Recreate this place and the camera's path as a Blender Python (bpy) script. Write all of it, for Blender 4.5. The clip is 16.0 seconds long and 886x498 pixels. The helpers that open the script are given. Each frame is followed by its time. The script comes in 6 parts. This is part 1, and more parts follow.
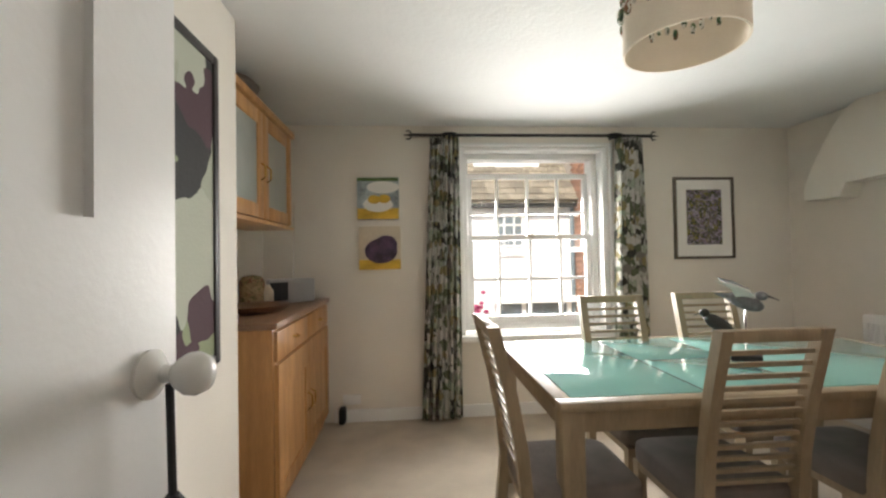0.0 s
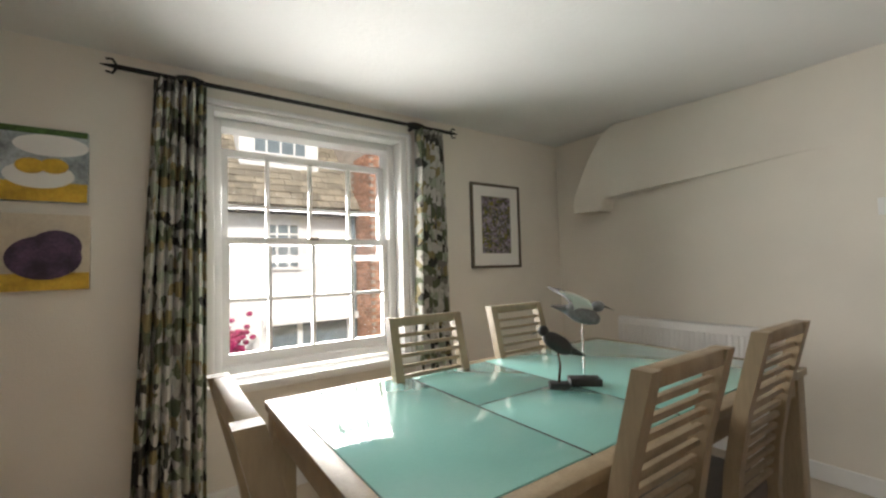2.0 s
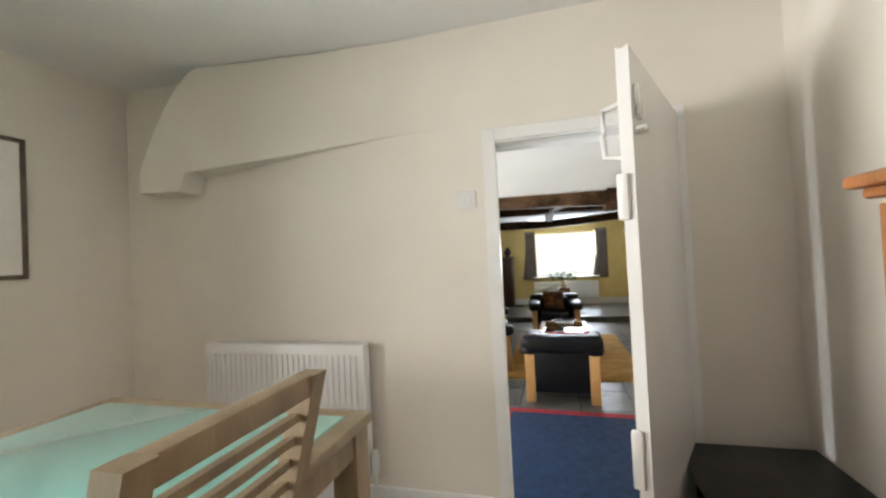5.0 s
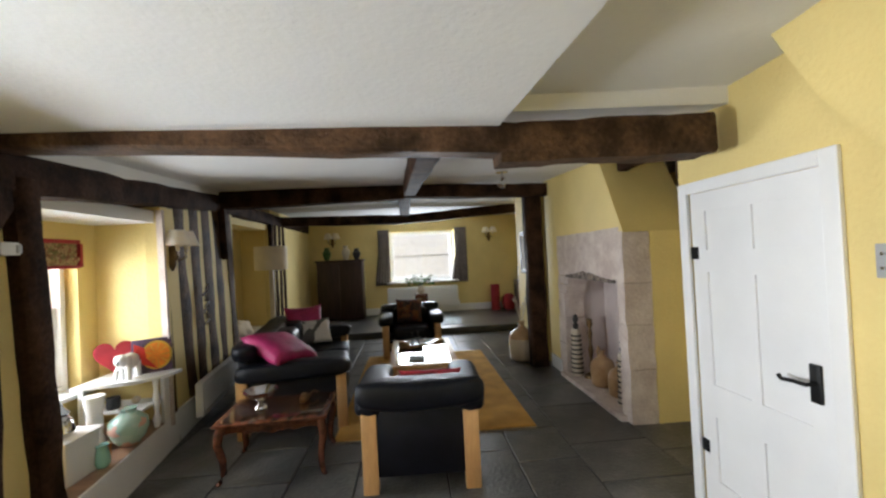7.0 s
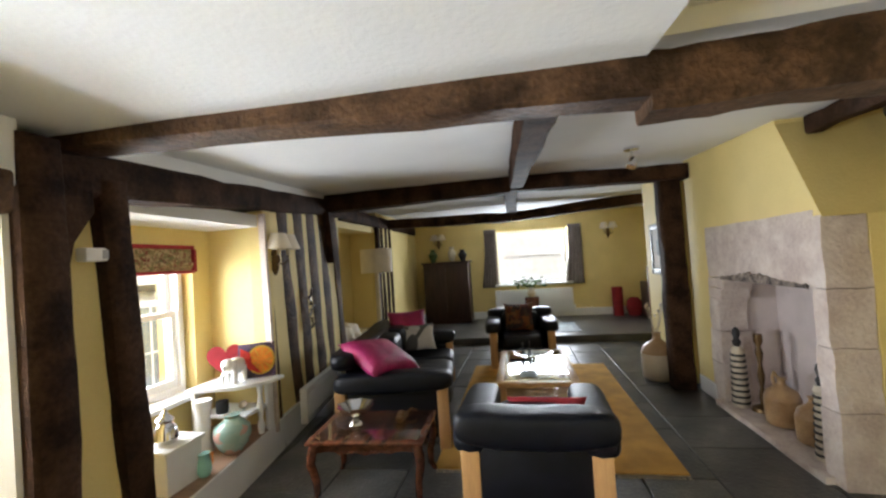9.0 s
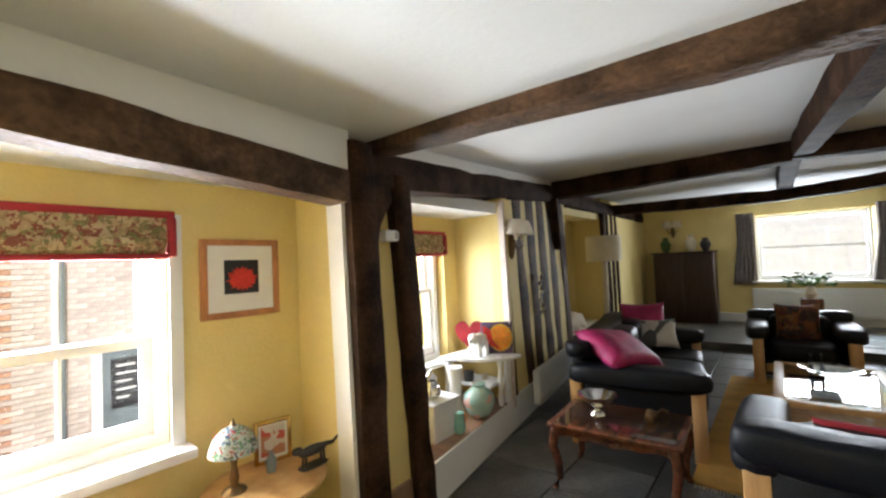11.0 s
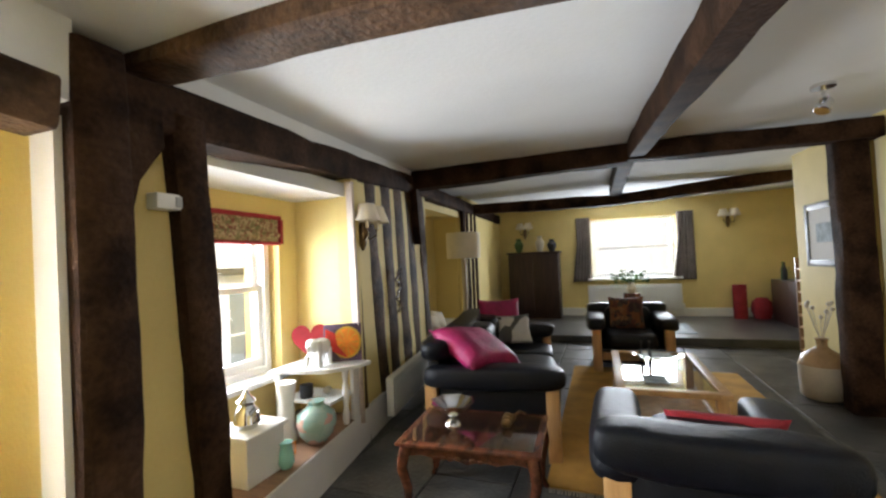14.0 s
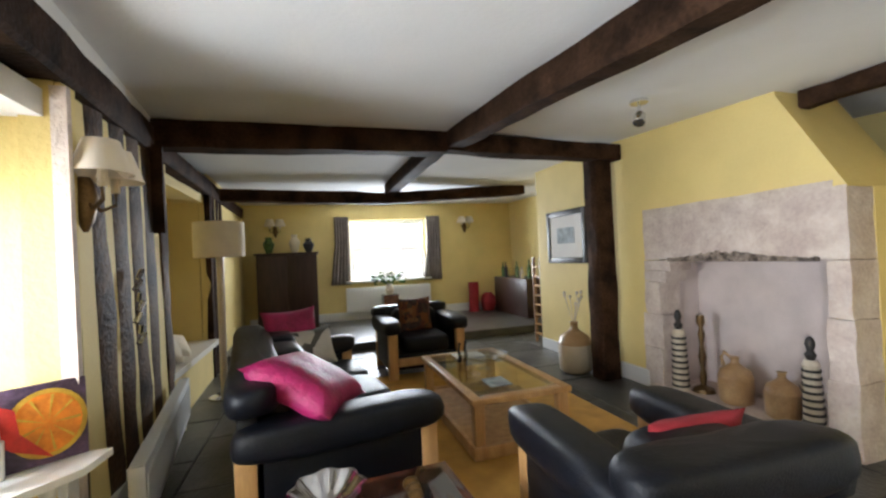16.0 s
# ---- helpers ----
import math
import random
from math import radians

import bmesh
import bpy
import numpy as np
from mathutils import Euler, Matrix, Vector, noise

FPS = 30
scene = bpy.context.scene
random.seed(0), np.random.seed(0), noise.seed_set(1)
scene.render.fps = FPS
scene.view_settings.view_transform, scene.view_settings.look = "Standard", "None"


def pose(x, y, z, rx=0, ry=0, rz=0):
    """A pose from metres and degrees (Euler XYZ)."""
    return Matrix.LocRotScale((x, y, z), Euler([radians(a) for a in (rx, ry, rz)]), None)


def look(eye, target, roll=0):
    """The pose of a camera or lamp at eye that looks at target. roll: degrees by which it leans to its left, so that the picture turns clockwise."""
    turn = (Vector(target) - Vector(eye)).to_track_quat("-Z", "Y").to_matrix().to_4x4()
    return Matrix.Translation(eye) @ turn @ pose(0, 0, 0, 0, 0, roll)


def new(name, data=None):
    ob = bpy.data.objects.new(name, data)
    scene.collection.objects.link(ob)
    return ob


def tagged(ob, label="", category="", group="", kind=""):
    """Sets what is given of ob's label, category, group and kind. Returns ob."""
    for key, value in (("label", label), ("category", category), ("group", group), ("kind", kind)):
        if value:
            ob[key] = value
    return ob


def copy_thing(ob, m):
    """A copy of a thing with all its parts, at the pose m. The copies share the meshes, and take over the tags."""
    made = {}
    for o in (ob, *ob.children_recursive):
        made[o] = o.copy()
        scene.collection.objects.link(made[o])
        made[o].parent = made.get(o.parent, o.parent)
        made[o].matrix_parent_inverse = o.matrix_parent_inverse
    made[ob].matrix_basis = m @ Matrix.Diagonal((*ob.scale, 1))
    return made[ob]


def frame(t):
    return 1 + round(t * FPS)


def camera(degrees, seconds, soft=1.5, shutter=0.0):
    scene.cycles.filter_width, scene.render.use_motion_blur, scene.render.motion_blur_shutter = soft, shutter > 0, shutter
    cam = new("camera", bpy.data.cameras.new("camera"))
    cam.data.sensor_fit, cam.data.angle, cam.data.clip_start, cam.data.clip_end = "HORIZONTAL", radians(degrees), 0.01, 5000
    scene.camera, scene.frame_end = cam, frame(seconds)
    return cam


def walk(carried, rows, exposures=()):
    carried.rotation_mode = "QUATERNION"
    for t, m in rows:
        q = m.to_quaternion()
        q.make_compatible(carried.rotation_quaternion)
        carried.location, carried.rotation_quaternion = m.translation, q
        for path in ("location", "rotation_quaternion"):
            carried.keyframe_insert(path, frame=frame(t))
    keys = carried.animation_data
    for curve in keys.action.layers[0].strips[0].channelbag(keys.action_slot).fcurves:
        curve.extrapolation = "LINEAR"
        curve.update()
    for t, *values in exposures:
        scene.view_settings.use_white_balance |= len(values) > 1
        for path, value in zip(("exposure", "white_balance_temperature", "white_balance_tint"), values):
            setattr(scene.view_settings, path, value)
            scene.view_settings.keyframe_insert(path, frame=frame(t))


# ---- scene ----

cam = camera(94.0, 16.0, soft=2.4)
PATH = [
    (0, (0.992, 0.175, 1.313), (1.139, 2.17, 1.349), -1.0),
    (0.5, (0.975, 0.565, 1.295), (1.302, 2.537, 1.347), -0.9),
    (1, (1.001, 0.801, 1.278), (1.584, 2.713, 1.337), -1.0),
    (1.5, (1.093, 0.919, 1.274), (1.951, 2.724, 1.354), -1.2),
    (2, (1.164, 0.965, 1.279), (2.299, 2.609, 1.363), -1.5),
    (2.5, (1.227, 0.943, 1.285), (2.59, 2.404, 1.365), -1.9),
    (3, (1.271, 0.914, 1.278), (2.826, 2.169, 1.357), -2.1),
    (3.5, (1.306, 0.887, 1.281), (3.005, 1.939, 1.352), -2.3),
    (4, (1.427, 0.894, 1.244), (3.232, 1.754, 1.308), -2.5),
    (4.5, (1.814, 0.972, 1.242), (3.693, 1.653, 1.293), -2.5),
    (4.7, (2.003, 0.992, 1.265), (3.904, 1.612, 1.311), -2.6),
    (6.8, (4.052, 1.008, 1.182), (6.049, 0.891, 1.209), -2.9),
    (7, (4.16, 0.996, 1.174), (6.154, 0.841, 1.204), -2.8),
    (7.5, (4.422, 0.947, 1.166), (6.414, 0.772, 1.201), -3.2),
    (8, (4.587, 0.916, 1.175), (6.584, 0.832, 1.218), -3.5),
    (8.5, (4.677, 0.928, 1.155), (6.674, 1.035, 1.206), -3.8),
    (9, (4.686, 0.989, 1.166), (6.651, 1.353, 1.231), -3.7),
    (9.5, (4.675, 1.049, 1.143), (6.57, 1.681, 1.225), -3.5),
    (10, (4.653, 1.09, 1.158), (6.44, 1.985, 1.24), -3.3),
    (12.5, (4.611, 1.288, 1.074), (5.997, 2.728, 1.146), -1.6),
    (13, (4.795, 1.251, 1.074), (6.362, 2.49, 1.165), -2.1),
    (13.5, (4.934, 1.266, 1.077), (6.67, 2.256, 1.167), -2.5),
    (14, (5.13, 1.335, 1.03), (6.999, 2.046, 1.096), -2.4),
    (14.5, (5.357, 1.512, 0.972), (7.313, 1.924, 1.032), -2.5),
    (15, (5.589, 1.751, 0.999), (7.586, 1.845, 1.048), -2.6),
    (15.5, (5.79, 1.997, 0.996), (7.774, 1.745, 1.036), -2.7),
    (16, (5.934, 2.204, 0.991), (7.843, 1.608, 1.024), -2.6),
]
walk(cam, [(t, look(eye, target, roll)) for t, eye, target, roll in PATH],
     exposures=[(0, 0.05), (1.5, -0.2), (2.5, -0.3), (3.0, -0.35), (3.5, -0.32), (4.0, -0.2), (4.5, 0.3), (4.7, 0.4), (6.8, -0.1), (7.0, -0.1), (8.0, 0.0), (9.0, 0.25), (12.5, 0.05), (14.0, 0.32), (16, 0.52)])

# ---- light ----
world = bpy.data.worlds.new("sky")
scene.world = world
world.use_nodes = True
wn = world.node_tree
sky = wn.nodes.new("ShaderNodeTexSky")
sky.sky_type, sky.sun_disc = "NISHITA", False
sky.sun_elevation, sky.sun_rotation = radians(48), radians(200)
sky.dust_density = 4.0
wn.nodes["Background"].inputs[1].default_value = 0.15
wn.links.new(sky.outputs[0], wn.nodes["Background"].inputs[0])
sun = new("sun", bpy.data.lights.new("sun", "SUN"))
sun.data.energy, sun.data.angle, sun.data.color = 5.0, radians(6), (1, 0.96, 0.9)
sun.matrix_world = look((0, 0, 0), (0.34, 0.9, -1.05))


def window_light(name, eye, target, w, h, power, color=(1.0, 0.98, 0.96), spread=180):
    lamp = new(name, bpy.data.lights.new(name, "AREA"))
    lamp.data.shape, lamp.data.size, lamp.data.size_y = "RECTANGLE", w, h
    lamp.data.energy, lamp.data.color, lamp.data.spread = power, color, radians(spread)
    lamp.matrix_world = look(eye, target)


window_light("daylight_dining", (2.0, 3.86, 1.25), (2.0, 0, 0.9), 1.1, 1.1, 100, (1.0, 0.97, 0.93), 132)
window_light("daylight_alcove", (4.97, 3.62, 0.95), (5.4, 0, 2.5), 0.6, 0.9, 170, (0.86, 0.92, 1.0))
window_light("daylight_niche", (7.05, 3.95, 0.85), (6.9, 0, 1.4), 0.8, 0.9, 62, (0.86, 0.92, 1.0), 150)
window_light("daylight_far", (14.95, 0.73, 1.2), (8, 0.73, 1.5), 1.6, 1.2, 200, (0.84, 0.91, 1.0))

# ---- materials ----


def mat(name, base, rough=0.6, metal=0.0, var=0.12, scale=6.0, bump=0.15, grain=(1, 1, 1), second=None, fine=80.0, coat=0.0, rand=0.0, spec=0.5):
    """A surface with broad stains, fine grain and relief; second: a colour that it drifts to."""
    m = bpy.data.materials.new(name)
    m.use_nodes = True
    t = m.node_tree
    n, link = t.nodes, t.links.new
    b = n["Principled BSDF"]
    b.inputs["Roughness"].default_value, b.inputs["Metallic"].default_value = rough, metal
    b.inputs["Coat Weight"].default_value, b.inputs["Specular IOR Level"].default_value = coat, spec
    co = n.new("ShaderNodeTexCoord")
    mp = n.new("ShaderNodeMapping")
    mp.inputs["Scale"].default_value = grain
    link(co.outputs["Object"], mp.inputs[0])
    a = n.new("ShaderNodeTexNoise")
    a.inputs["Scale"].default_value, a.inputs["Detail"].default_value = scale, 6
    f = n.new("ShaderNodeTexNoise")
    f.inputs["Scale"].default_value, f.inputs["Detail"].default_value = fine, 4
    link(mp.outputs[0], a.inputs[0])
    link(mp.outputs[0], f.inputs[0])
    r = n.new("ShaderNodeValToRGB")
    dark = tuple(max(0, c * (1 - var)) for c in base)
    to = second or tuple(min(1, c * (1 + var)) for c in base)
    r.color_ramp.elements[0].position, r.color_ramp.elements[1].position = 0.35, 0.65
    r.color_ramp.elements[0].color, r.color_ramp.elements[1].color = (*dark, 1), (*to, 1)
    link(a.outputs[0], r.inputs[0])
    mx = n.new("ShaderNodeMix")
    mx.data_type, mx.blend_type = "RGBA", "OVERLAY"
    mx.inputs[0].default_value = min(1, var * 1.5)
    link(r.outputs[0], mx.inputs[6])
    link(f.outputs[0], mx.inputs[7])
    out = mx.outputs[2]
    if rand:
        oi = n.new("ShaderNodeObjectInfo")
        hs = n.new("ShaderNodeHueSaturation")
        mr = n.new("ShaderNodeMapRange")
        mr.inputs[3].default_value, mr.inputs[4].default_value = 1 - rand, 1 + rand
        link(oi.outputs["Random"], mr.inputs[0])
        link(mr.outputs[0], hs.inputs["Value"])
        link(out, hs.inputs["Color"])
        out = hs.outputs[0]
    link(out, b.inputs["Base Color"])
    bp = n.new("ShaderNodeBump")
    bp.inputs["Strength"].default_value, bp.inputs["Distance"].default_value = bump, 0.01
    ad = n.new("ShaderNodeMath")
    link(a.outputs[0], ad.inputs[0])
    link(f.outputs[0], ad.inputs[1])
    link(ad.outputs[0], bp.inputs["Height"])
    link(bp.outputs[0], b.inputs["Normal"])
    return m


def pattern(name, colours, scale, rough=0.85, warp=0.6):
    """A printed cloth: soft-edged patches of several colours."""
    m = mat(name, colours[0], rough, var=0.1)
    t = m.node_tree
    n, link = t.nodes, t.links.new
    co = n.new("ShaderNodeTexCoord")
    no = n.new("ShaderNodeTexNoise")
    no.inputs["Scale"].default_value = scale * 0.7
    mx = n.new("ShaderNodeMix")
    mx.data_type = "VECTOR"
    mx.inputs[0].default_value = warp * 0.12
    link(co.outputs["Object"], no.inputs[0])
    link(co.outputs["Object"], mx.inputs[4])
    link(no.outputs["Color"], mx.inputs[5])
    v = n.new("ShaderNodeTexVoronoi")
    v.inputs["Scale"].default_value = scale
    link(mx.outputs[1], v.inputs[0])
    sep = n.new("ShaderNodeSeparateColor")
    link(v.outputs["Color"], sep.inputs[0])
    r = n.new("ShaderNodeValToRGB")
    r.color_ramp.interpolation = "CONSTANT"
    for i, c in enumerate(colours):
        e = r.color_ramp.elements[i] if i < 2 else r.color_ramp.elements.new(i / len(colours))
        e.position, e.color = i / len(colours), (*c, 1)
    link(sep.outputs[0], r.inputs[0])
    link(r.outputs[0], n["Principled BSDF"].inputs["Base Color"])
    return m


def glass(name, tint=(1, 1, 1), rough=0.0):
    m = bpy.data.materials.new(name)
    m.use_nodes = True
    t = m.node_tree
    t.nodes.clear()
    o = t.nodes.new("ShaderNodeOutputMaterial")
    tr, gl, mx, fr = (t.nodes.new("ShaderNode" + k) for k in ("BsdfTransparent", "BsdfGlossy", "MixShader", "LayerWeight"))
    tr.inputs[0].default_value = (*tint, 1)
    gl.inputs[1].default_value = rough
    fr.inputs[0].default_value = 0.2
    mr = t.nodes.new("ShaderNodeMapRange")
    mr.inputs[3].default_value, mr.inputs[4].default_value = 0.04, 0.55
    t.links.new(fr.outputs["Facing"], mr.inputs[0])
    t.links.new(mr.outputs[0], mx.inputs[0])
    t.links.new(tr.outputs[0], mx.inputs[1])
    t.links.new(gl.outputs[0], mx.inputs[2])
    t.links.new(mx.outputs[0], o.inputs[0])
    return m


M_CREAM = mat("cream_paint", (0.76, 0.72, 0.65), 0.75, var=0.03, scale=2, bump=0.12, fine=120)
M_WHITE = mat("white_gloss", (0.80, 0.80, 0.79), 0.35, var=0.03, scale=3, bump=0.05)
M_CEIL = mat("ceiling_paint", (0.78, 0.78, 0.77), 0.85, var=0.03, scale=1.5, bump=0.2, fine=40)
M_YELLOW = mat("yellow_paint", (0.74, 0.585, 0.235), 0.7, var=0.05, scale=2, bump=0.3, fine=50)
M_CARPET = mat("beige_carpet", (0.60, 0.52, 0.42), 0.95, var=0.08, scale=4, bump=0.8, fine=300)
M_OAK = mat("dark_oak", (0.03, 0.016, 0.010), 0.75, var=0.45, scale=5, bump=0.7, fine=45, second=(0.06, 0.031, 0.018), spec=0.06)
M_OAKB = mat("brown_oak", (0.055, 0.030, 0.017), 0.6, var=0.4, scale=5, bump=0.9, fine=40, second=(0.12, 0.066, 0.036), spec=0.15)
M_PINE = mat("honey_pine", (0.50, 0.25, 0.085), 0.4, var=0.14, scale=3, bump=0.12, grain=(5, 5, 0.6), fine=30, second=(0.58, 0.31, 0.12))
M_BEECH = mat("light_beech", (0.56, 0.31, 0.12), 0.4, var=0.14, scale=3, bump=0.1, grain=(5, 5, 0.7), fine=30, second=(0.62, 0.37, 0.16))
M_TOPWOOD = mat("brown_top", (0.26, 0.15, 0.09), 0.35, var=0.2, scale=3, bump=0.1, grain=(6, 0.8, 6), fine=30)
M_ORANGEWOOD = mat("red_pine", (0.42, 0.17, 0.06), 0.4, var=0.2, scale=3, bump=0.12, grain=(5, 5, 0.7), fine=30)
M_MAHOG = mat("mahogany", (0.10, 0.03, 0.016), 0.25, var=0.3, scale=4, bump=0.15, grain=(1, 5, 5), fine=30, coat=0.3, second=(0.17, 0.055, 0.028))
M_DARKMAHOG = mat("dark_mahogany", (0.035, 0.014, 0.010), 0.4, var=0.3, scale=4, bump=0.1, grain=(5, 5, 0.7), fine=30)
M_BIRD = mat("grey_paint_wood", (0.17, 0.17, 0.18), 0.6, var=0.3, scale=30, bump=0.1)
M_FRAME = mat("dull_bronze_frame", (0.11, 0.09, 0.065), 0.45, var=0.2, scale=20, bump=0.1)
M_GREYWOOD = mat("taupe_wood", (0.31, 0.24, 0.155), 0.45, var=0.12, scale=4, bump=0.1, grain=(4, 4, 0.8), fine=30)
M_BLACKWOOD = mat("black_wood", (0.025, 0.022, 0.02), 0.5, var=0.3, bump=0.1)
M_LEATHER = mat("black_leather", (0.0045, 0.0055, 0.009), 0.4, var=0.3, scale=9, bump=0.35, fine=160, spec=0.25)
M_TAUPE = mat("taupe_cloth", (0.20, 0.17, 0.155), 0.9, var=0.12, scale=8, bump=0.4, fine=300)
M_STONE = mat("lime_stone", (0.62, 0.50, 0.44), 0.85, var=0.16, scale=7, bump=0.8, fine=40, second=(0.68, 0.59, 0.52))
M_PLASTERIN = mat("pale_plaster", (0.66, 0.57, 0.54), 0.85, var=0.08, scale=4, bump=0.4)
M_SOOT = mat("soot", (0.10, 0.075, 0.06), 0.95, var=0.5, scale=18, bump=0.6, second=(0.34, 0.27, 0.22))
M_FLAG = mat("slate_flag", (0.075, 0.078, 0.078), 0.3, var=0.35, scale=3, bump=0.6, fine=40, rand=0.25, second=(0.13, 0.125, 0.115))
M_JOINT = mat("flag_joint", (0.028, 0.027, 0.025), 0.9, var=0.3)
M_BLUE = mat("blue_rug_pile", (0.007, 0.028, 0.085), 0.95, var=0.25, scale=14, bump=0.7, fine=250)
M_RED = mat("red_cloth", (0.32, 0.02, 0.03), 0.85, var=0.15, scale=9, bump=0.4, fine=250)
M_PINK = mat("magenta_silk", (0.34, 0.012, 0.10), 0.55, var=0.2, scale=9, bump=0.7, fine=60)
M_OCHRE = mat("ochre_rug_pile", (0.60, 0.33, 0.07), 0.95, var=0.14, scale=5, bump=0.8, fine=250)
M_IRON = mat("black_iron", (0.012, 0.012, 0.012), 0.45, metal=0.6, var=0.3, bump=0.2)
M_CHROME = mat("chrome", (0.72, 0.72, 0.72), 0.15, metal=1.0, var=0.05, bump=0.0)
M_BRASS = mat("brass", (0.62, 0.42, 0.14), 0.25, metal=1.0, var=0.1, bump=0.02)
M_OLDBRASS = mat("old_brass", (0.16, 0.10, 0.045), 0.4, metal=0.8, var=0.3, bump=0.1)
M_PORCELAIN = mat("porcelain", (0.78, 0.77, 0.74), 0.2, var=0.04, bump=0.02)
M_SHADE = mat("cream_shade", (0.78, 0.70, 0.58), 0.9, var=0.06, bump=0.2, fine=200)
M_CURTAIN = pattern("leaf_print", [(0.42, 0.42, 0.38), (0.20, 0.19, 0.17), (0.56, 0.55, 0.52), (0.10, 0.12, 0.07), (0.50, 0.50, 0.46), (0.26, 0.22, 0.11), (0.035, 0.035, 0.03), (0.34, 0.38, 0.30)], 19)
M_FLORAL = pattern("jungle_print", [(0.72, 0.70, 0.62), (0.10, 0.16, 0.07), (0.70, 0.67, 0.60), (0.25, 0.12, 0.06), (0.05, 0.09, 0.05)], 55)
M_BLIND = pattern("blind_print", [(0.36, 0.27, 0.15), (0.28, 0.20, 0.10), (0.42, 0.32, 0.19), (0.20, 0.06, 0.04), (0.16, 0.15, 0.06)], 60)
M_TEAL = mat("frosted_aqua", (0.30, 0.62, 0.57), 0.07, var=0.03, scale=2, bump=0.0, coat=0.6)
M_FROST = mat("frosted_glass", (0.32, 0.34, 0.32), 0.3, var=0.06, bump=0.02)
M_GLASS = glass("window_glass")
M_CLEAR = glass("clear_glass", (0.92, 0.95, 0.94), 0.02)
M_RENDERW = mat("white_render", (0.82, 0.82, 0.80), 0.9, var=0.05, bump=0.2)
M_BRICK = mat("red_brick", (0.42, 0.19, 0.11), 0.9, var=0.25, scale=9, bump=0.4, rand=0.3, second=(0.52, 0.30, 0.20))
# The house brick paled: overexposed daylight put into the colour.
M_GLAREBRICK = mat("glare_brick", (0.60, 0.51, 0.45), 0.9, var=0.15, scale=9, bump=0.4, rand=0.18, second=(0.68, 0.60, 0.54))
M_MORTAR = mat("mortar", (0.45, 0.40, 0.34), 0.95, var=0.1)
M_SLATE = mat("stone_slate", (0.22, 0.19, 0.14), 0.9, var=0.3, scale=9, bump=0.6, rand=0.35)
M_GROUND = mat("street", (0.25, 0.25, 0.25), 0.9, var=0.15, bump=0.3)
M_DARK = mat("dark_gap", (0.02, 0.02, 0.022), 0.7, var=0.2)
M_GREYPAINT = mat("grey_paint", (0.16, 0.20, 0.22), 0.5, var=0.1)
M_GREEN = mat("leaf_green", (0.06, 0.12, 0.03), 0.6, var=0.4, scale=20)
M_TERRA = mat("stoneware", (0.42, 0.24, 0.11), 0.35, var=0.2, bump=0.1, second=(0.50, 0.33, 0.17))
M_CREAMWARE = mat("cream_ware", (0.60, 0.52, 0.40), 0.3, var=0.1, bump=0.05)
M_MAT = mat("picture_mount", (0.80, 0.79, 0.76), 0.9, var=0.02, bump=0.02)
M_PLASTIC = mat("silver_plastic", (0.36, 0.36, 0.36), 0.4, var=0.06, bump=0.02)
M_YELLOWPAINT = mat("canvas_yellow", (0.60, 0.38, 0.05), 0.8, var=0.2, scale=12)
M_BLUEGREY = mat("canvas_bluegrey", (0.35, 0.40, 0.42), 0.8, var=0.35, scale=9)
M_PURPLE = mat("canvas_purple", (0.045, 0.025, 0.06), 0.6, var=0.5, scale=12, second=(0.12, 0.07, 0.14))
M_ORANGEP = mat("canvas_orange", (0.75, 0.24, 0.02), 0.7, var=0.2, scale=15)
M_SCARLET = mat("scarlet_paint", (0.55, 0.03, 0.02), 0.7, var=0.2, scale=12)

# ---- builders ----


def bx(bm, x0, y0, z0, x1, y1, z1, bev=0.0):
    v = [bm.verts.new(c) for c in ((x0, y0, z0), (x1, y0, z0), (x1, y1, z0), (x0, y1, z0), (x0, y0, z1), (x1, y0, z1), (x1, y1, z1), (x0, y1, z1))]
    fs = [bm.faces.new([v[i] for i in q]) for q in ((3, 2, 1, 0), (4, 5, 6, 7), (0, 1, 5, 4), (1, 2, 6, 5), (2, 3, 7, 6), (3, 0, 4, 7))]
    if bev:
        es = list({e for f in fs for e in f.edges})
        bmesh.ops.bevel(bm, geom=es, offset=bev, segments=2, affect="EDGES", profile=0.5)
    return bm


def B(*boxes, bev=0.0):
    bm = bmesh.new()
    for b in boxes:
        bx(bm, *b, bev=bev)
    return bm


def poly(bm, pts, d):
    """A flat polygon of 3D points, pushed along d into a solid."""
    d = Vector(d)
    a = [bm.verts.new(p) for p in pts]
    c = [bm.verts.new(Vector(p) + d) for p in pts]
    n = len(pts)
    bm.faces.new(a)
    bm.faces.new(list(reversed(c)))
    for i in range(n):
        bm.faces.new((a[i], c[i], c[(i + 1) % n], a[(i + 1) % n]))
    return bm


def lathe(bm, prof, cx=0, cy=0, z0=0, seg=20, rib=0.0, ribs=0):
    rings = []
    for r, z in prof:
        rings.append([bm.verts.new((cx + r * (1 + rib * math.cos(ribs * 2 * math.pi * i / seg)) * math.cos(2 * math.pi * i / seg), cy + r * (1 + rib * math.cos(ribs * 2 * math.pi * i / seg)) * math.sin(2 * math.pi * i / seg), z0 + z)) for i in range(seg)])
    for a, b in zip(rings, rings[1:]):
        for i in range(seg):
            bm.faces.new((a[i], a[(i + 1) % seg], b[(i + 1) % seg], b[i]))
    bm.faces.new(list(reversed(rings[0])))
    bm.faces.new(rings[-1])
    return bm


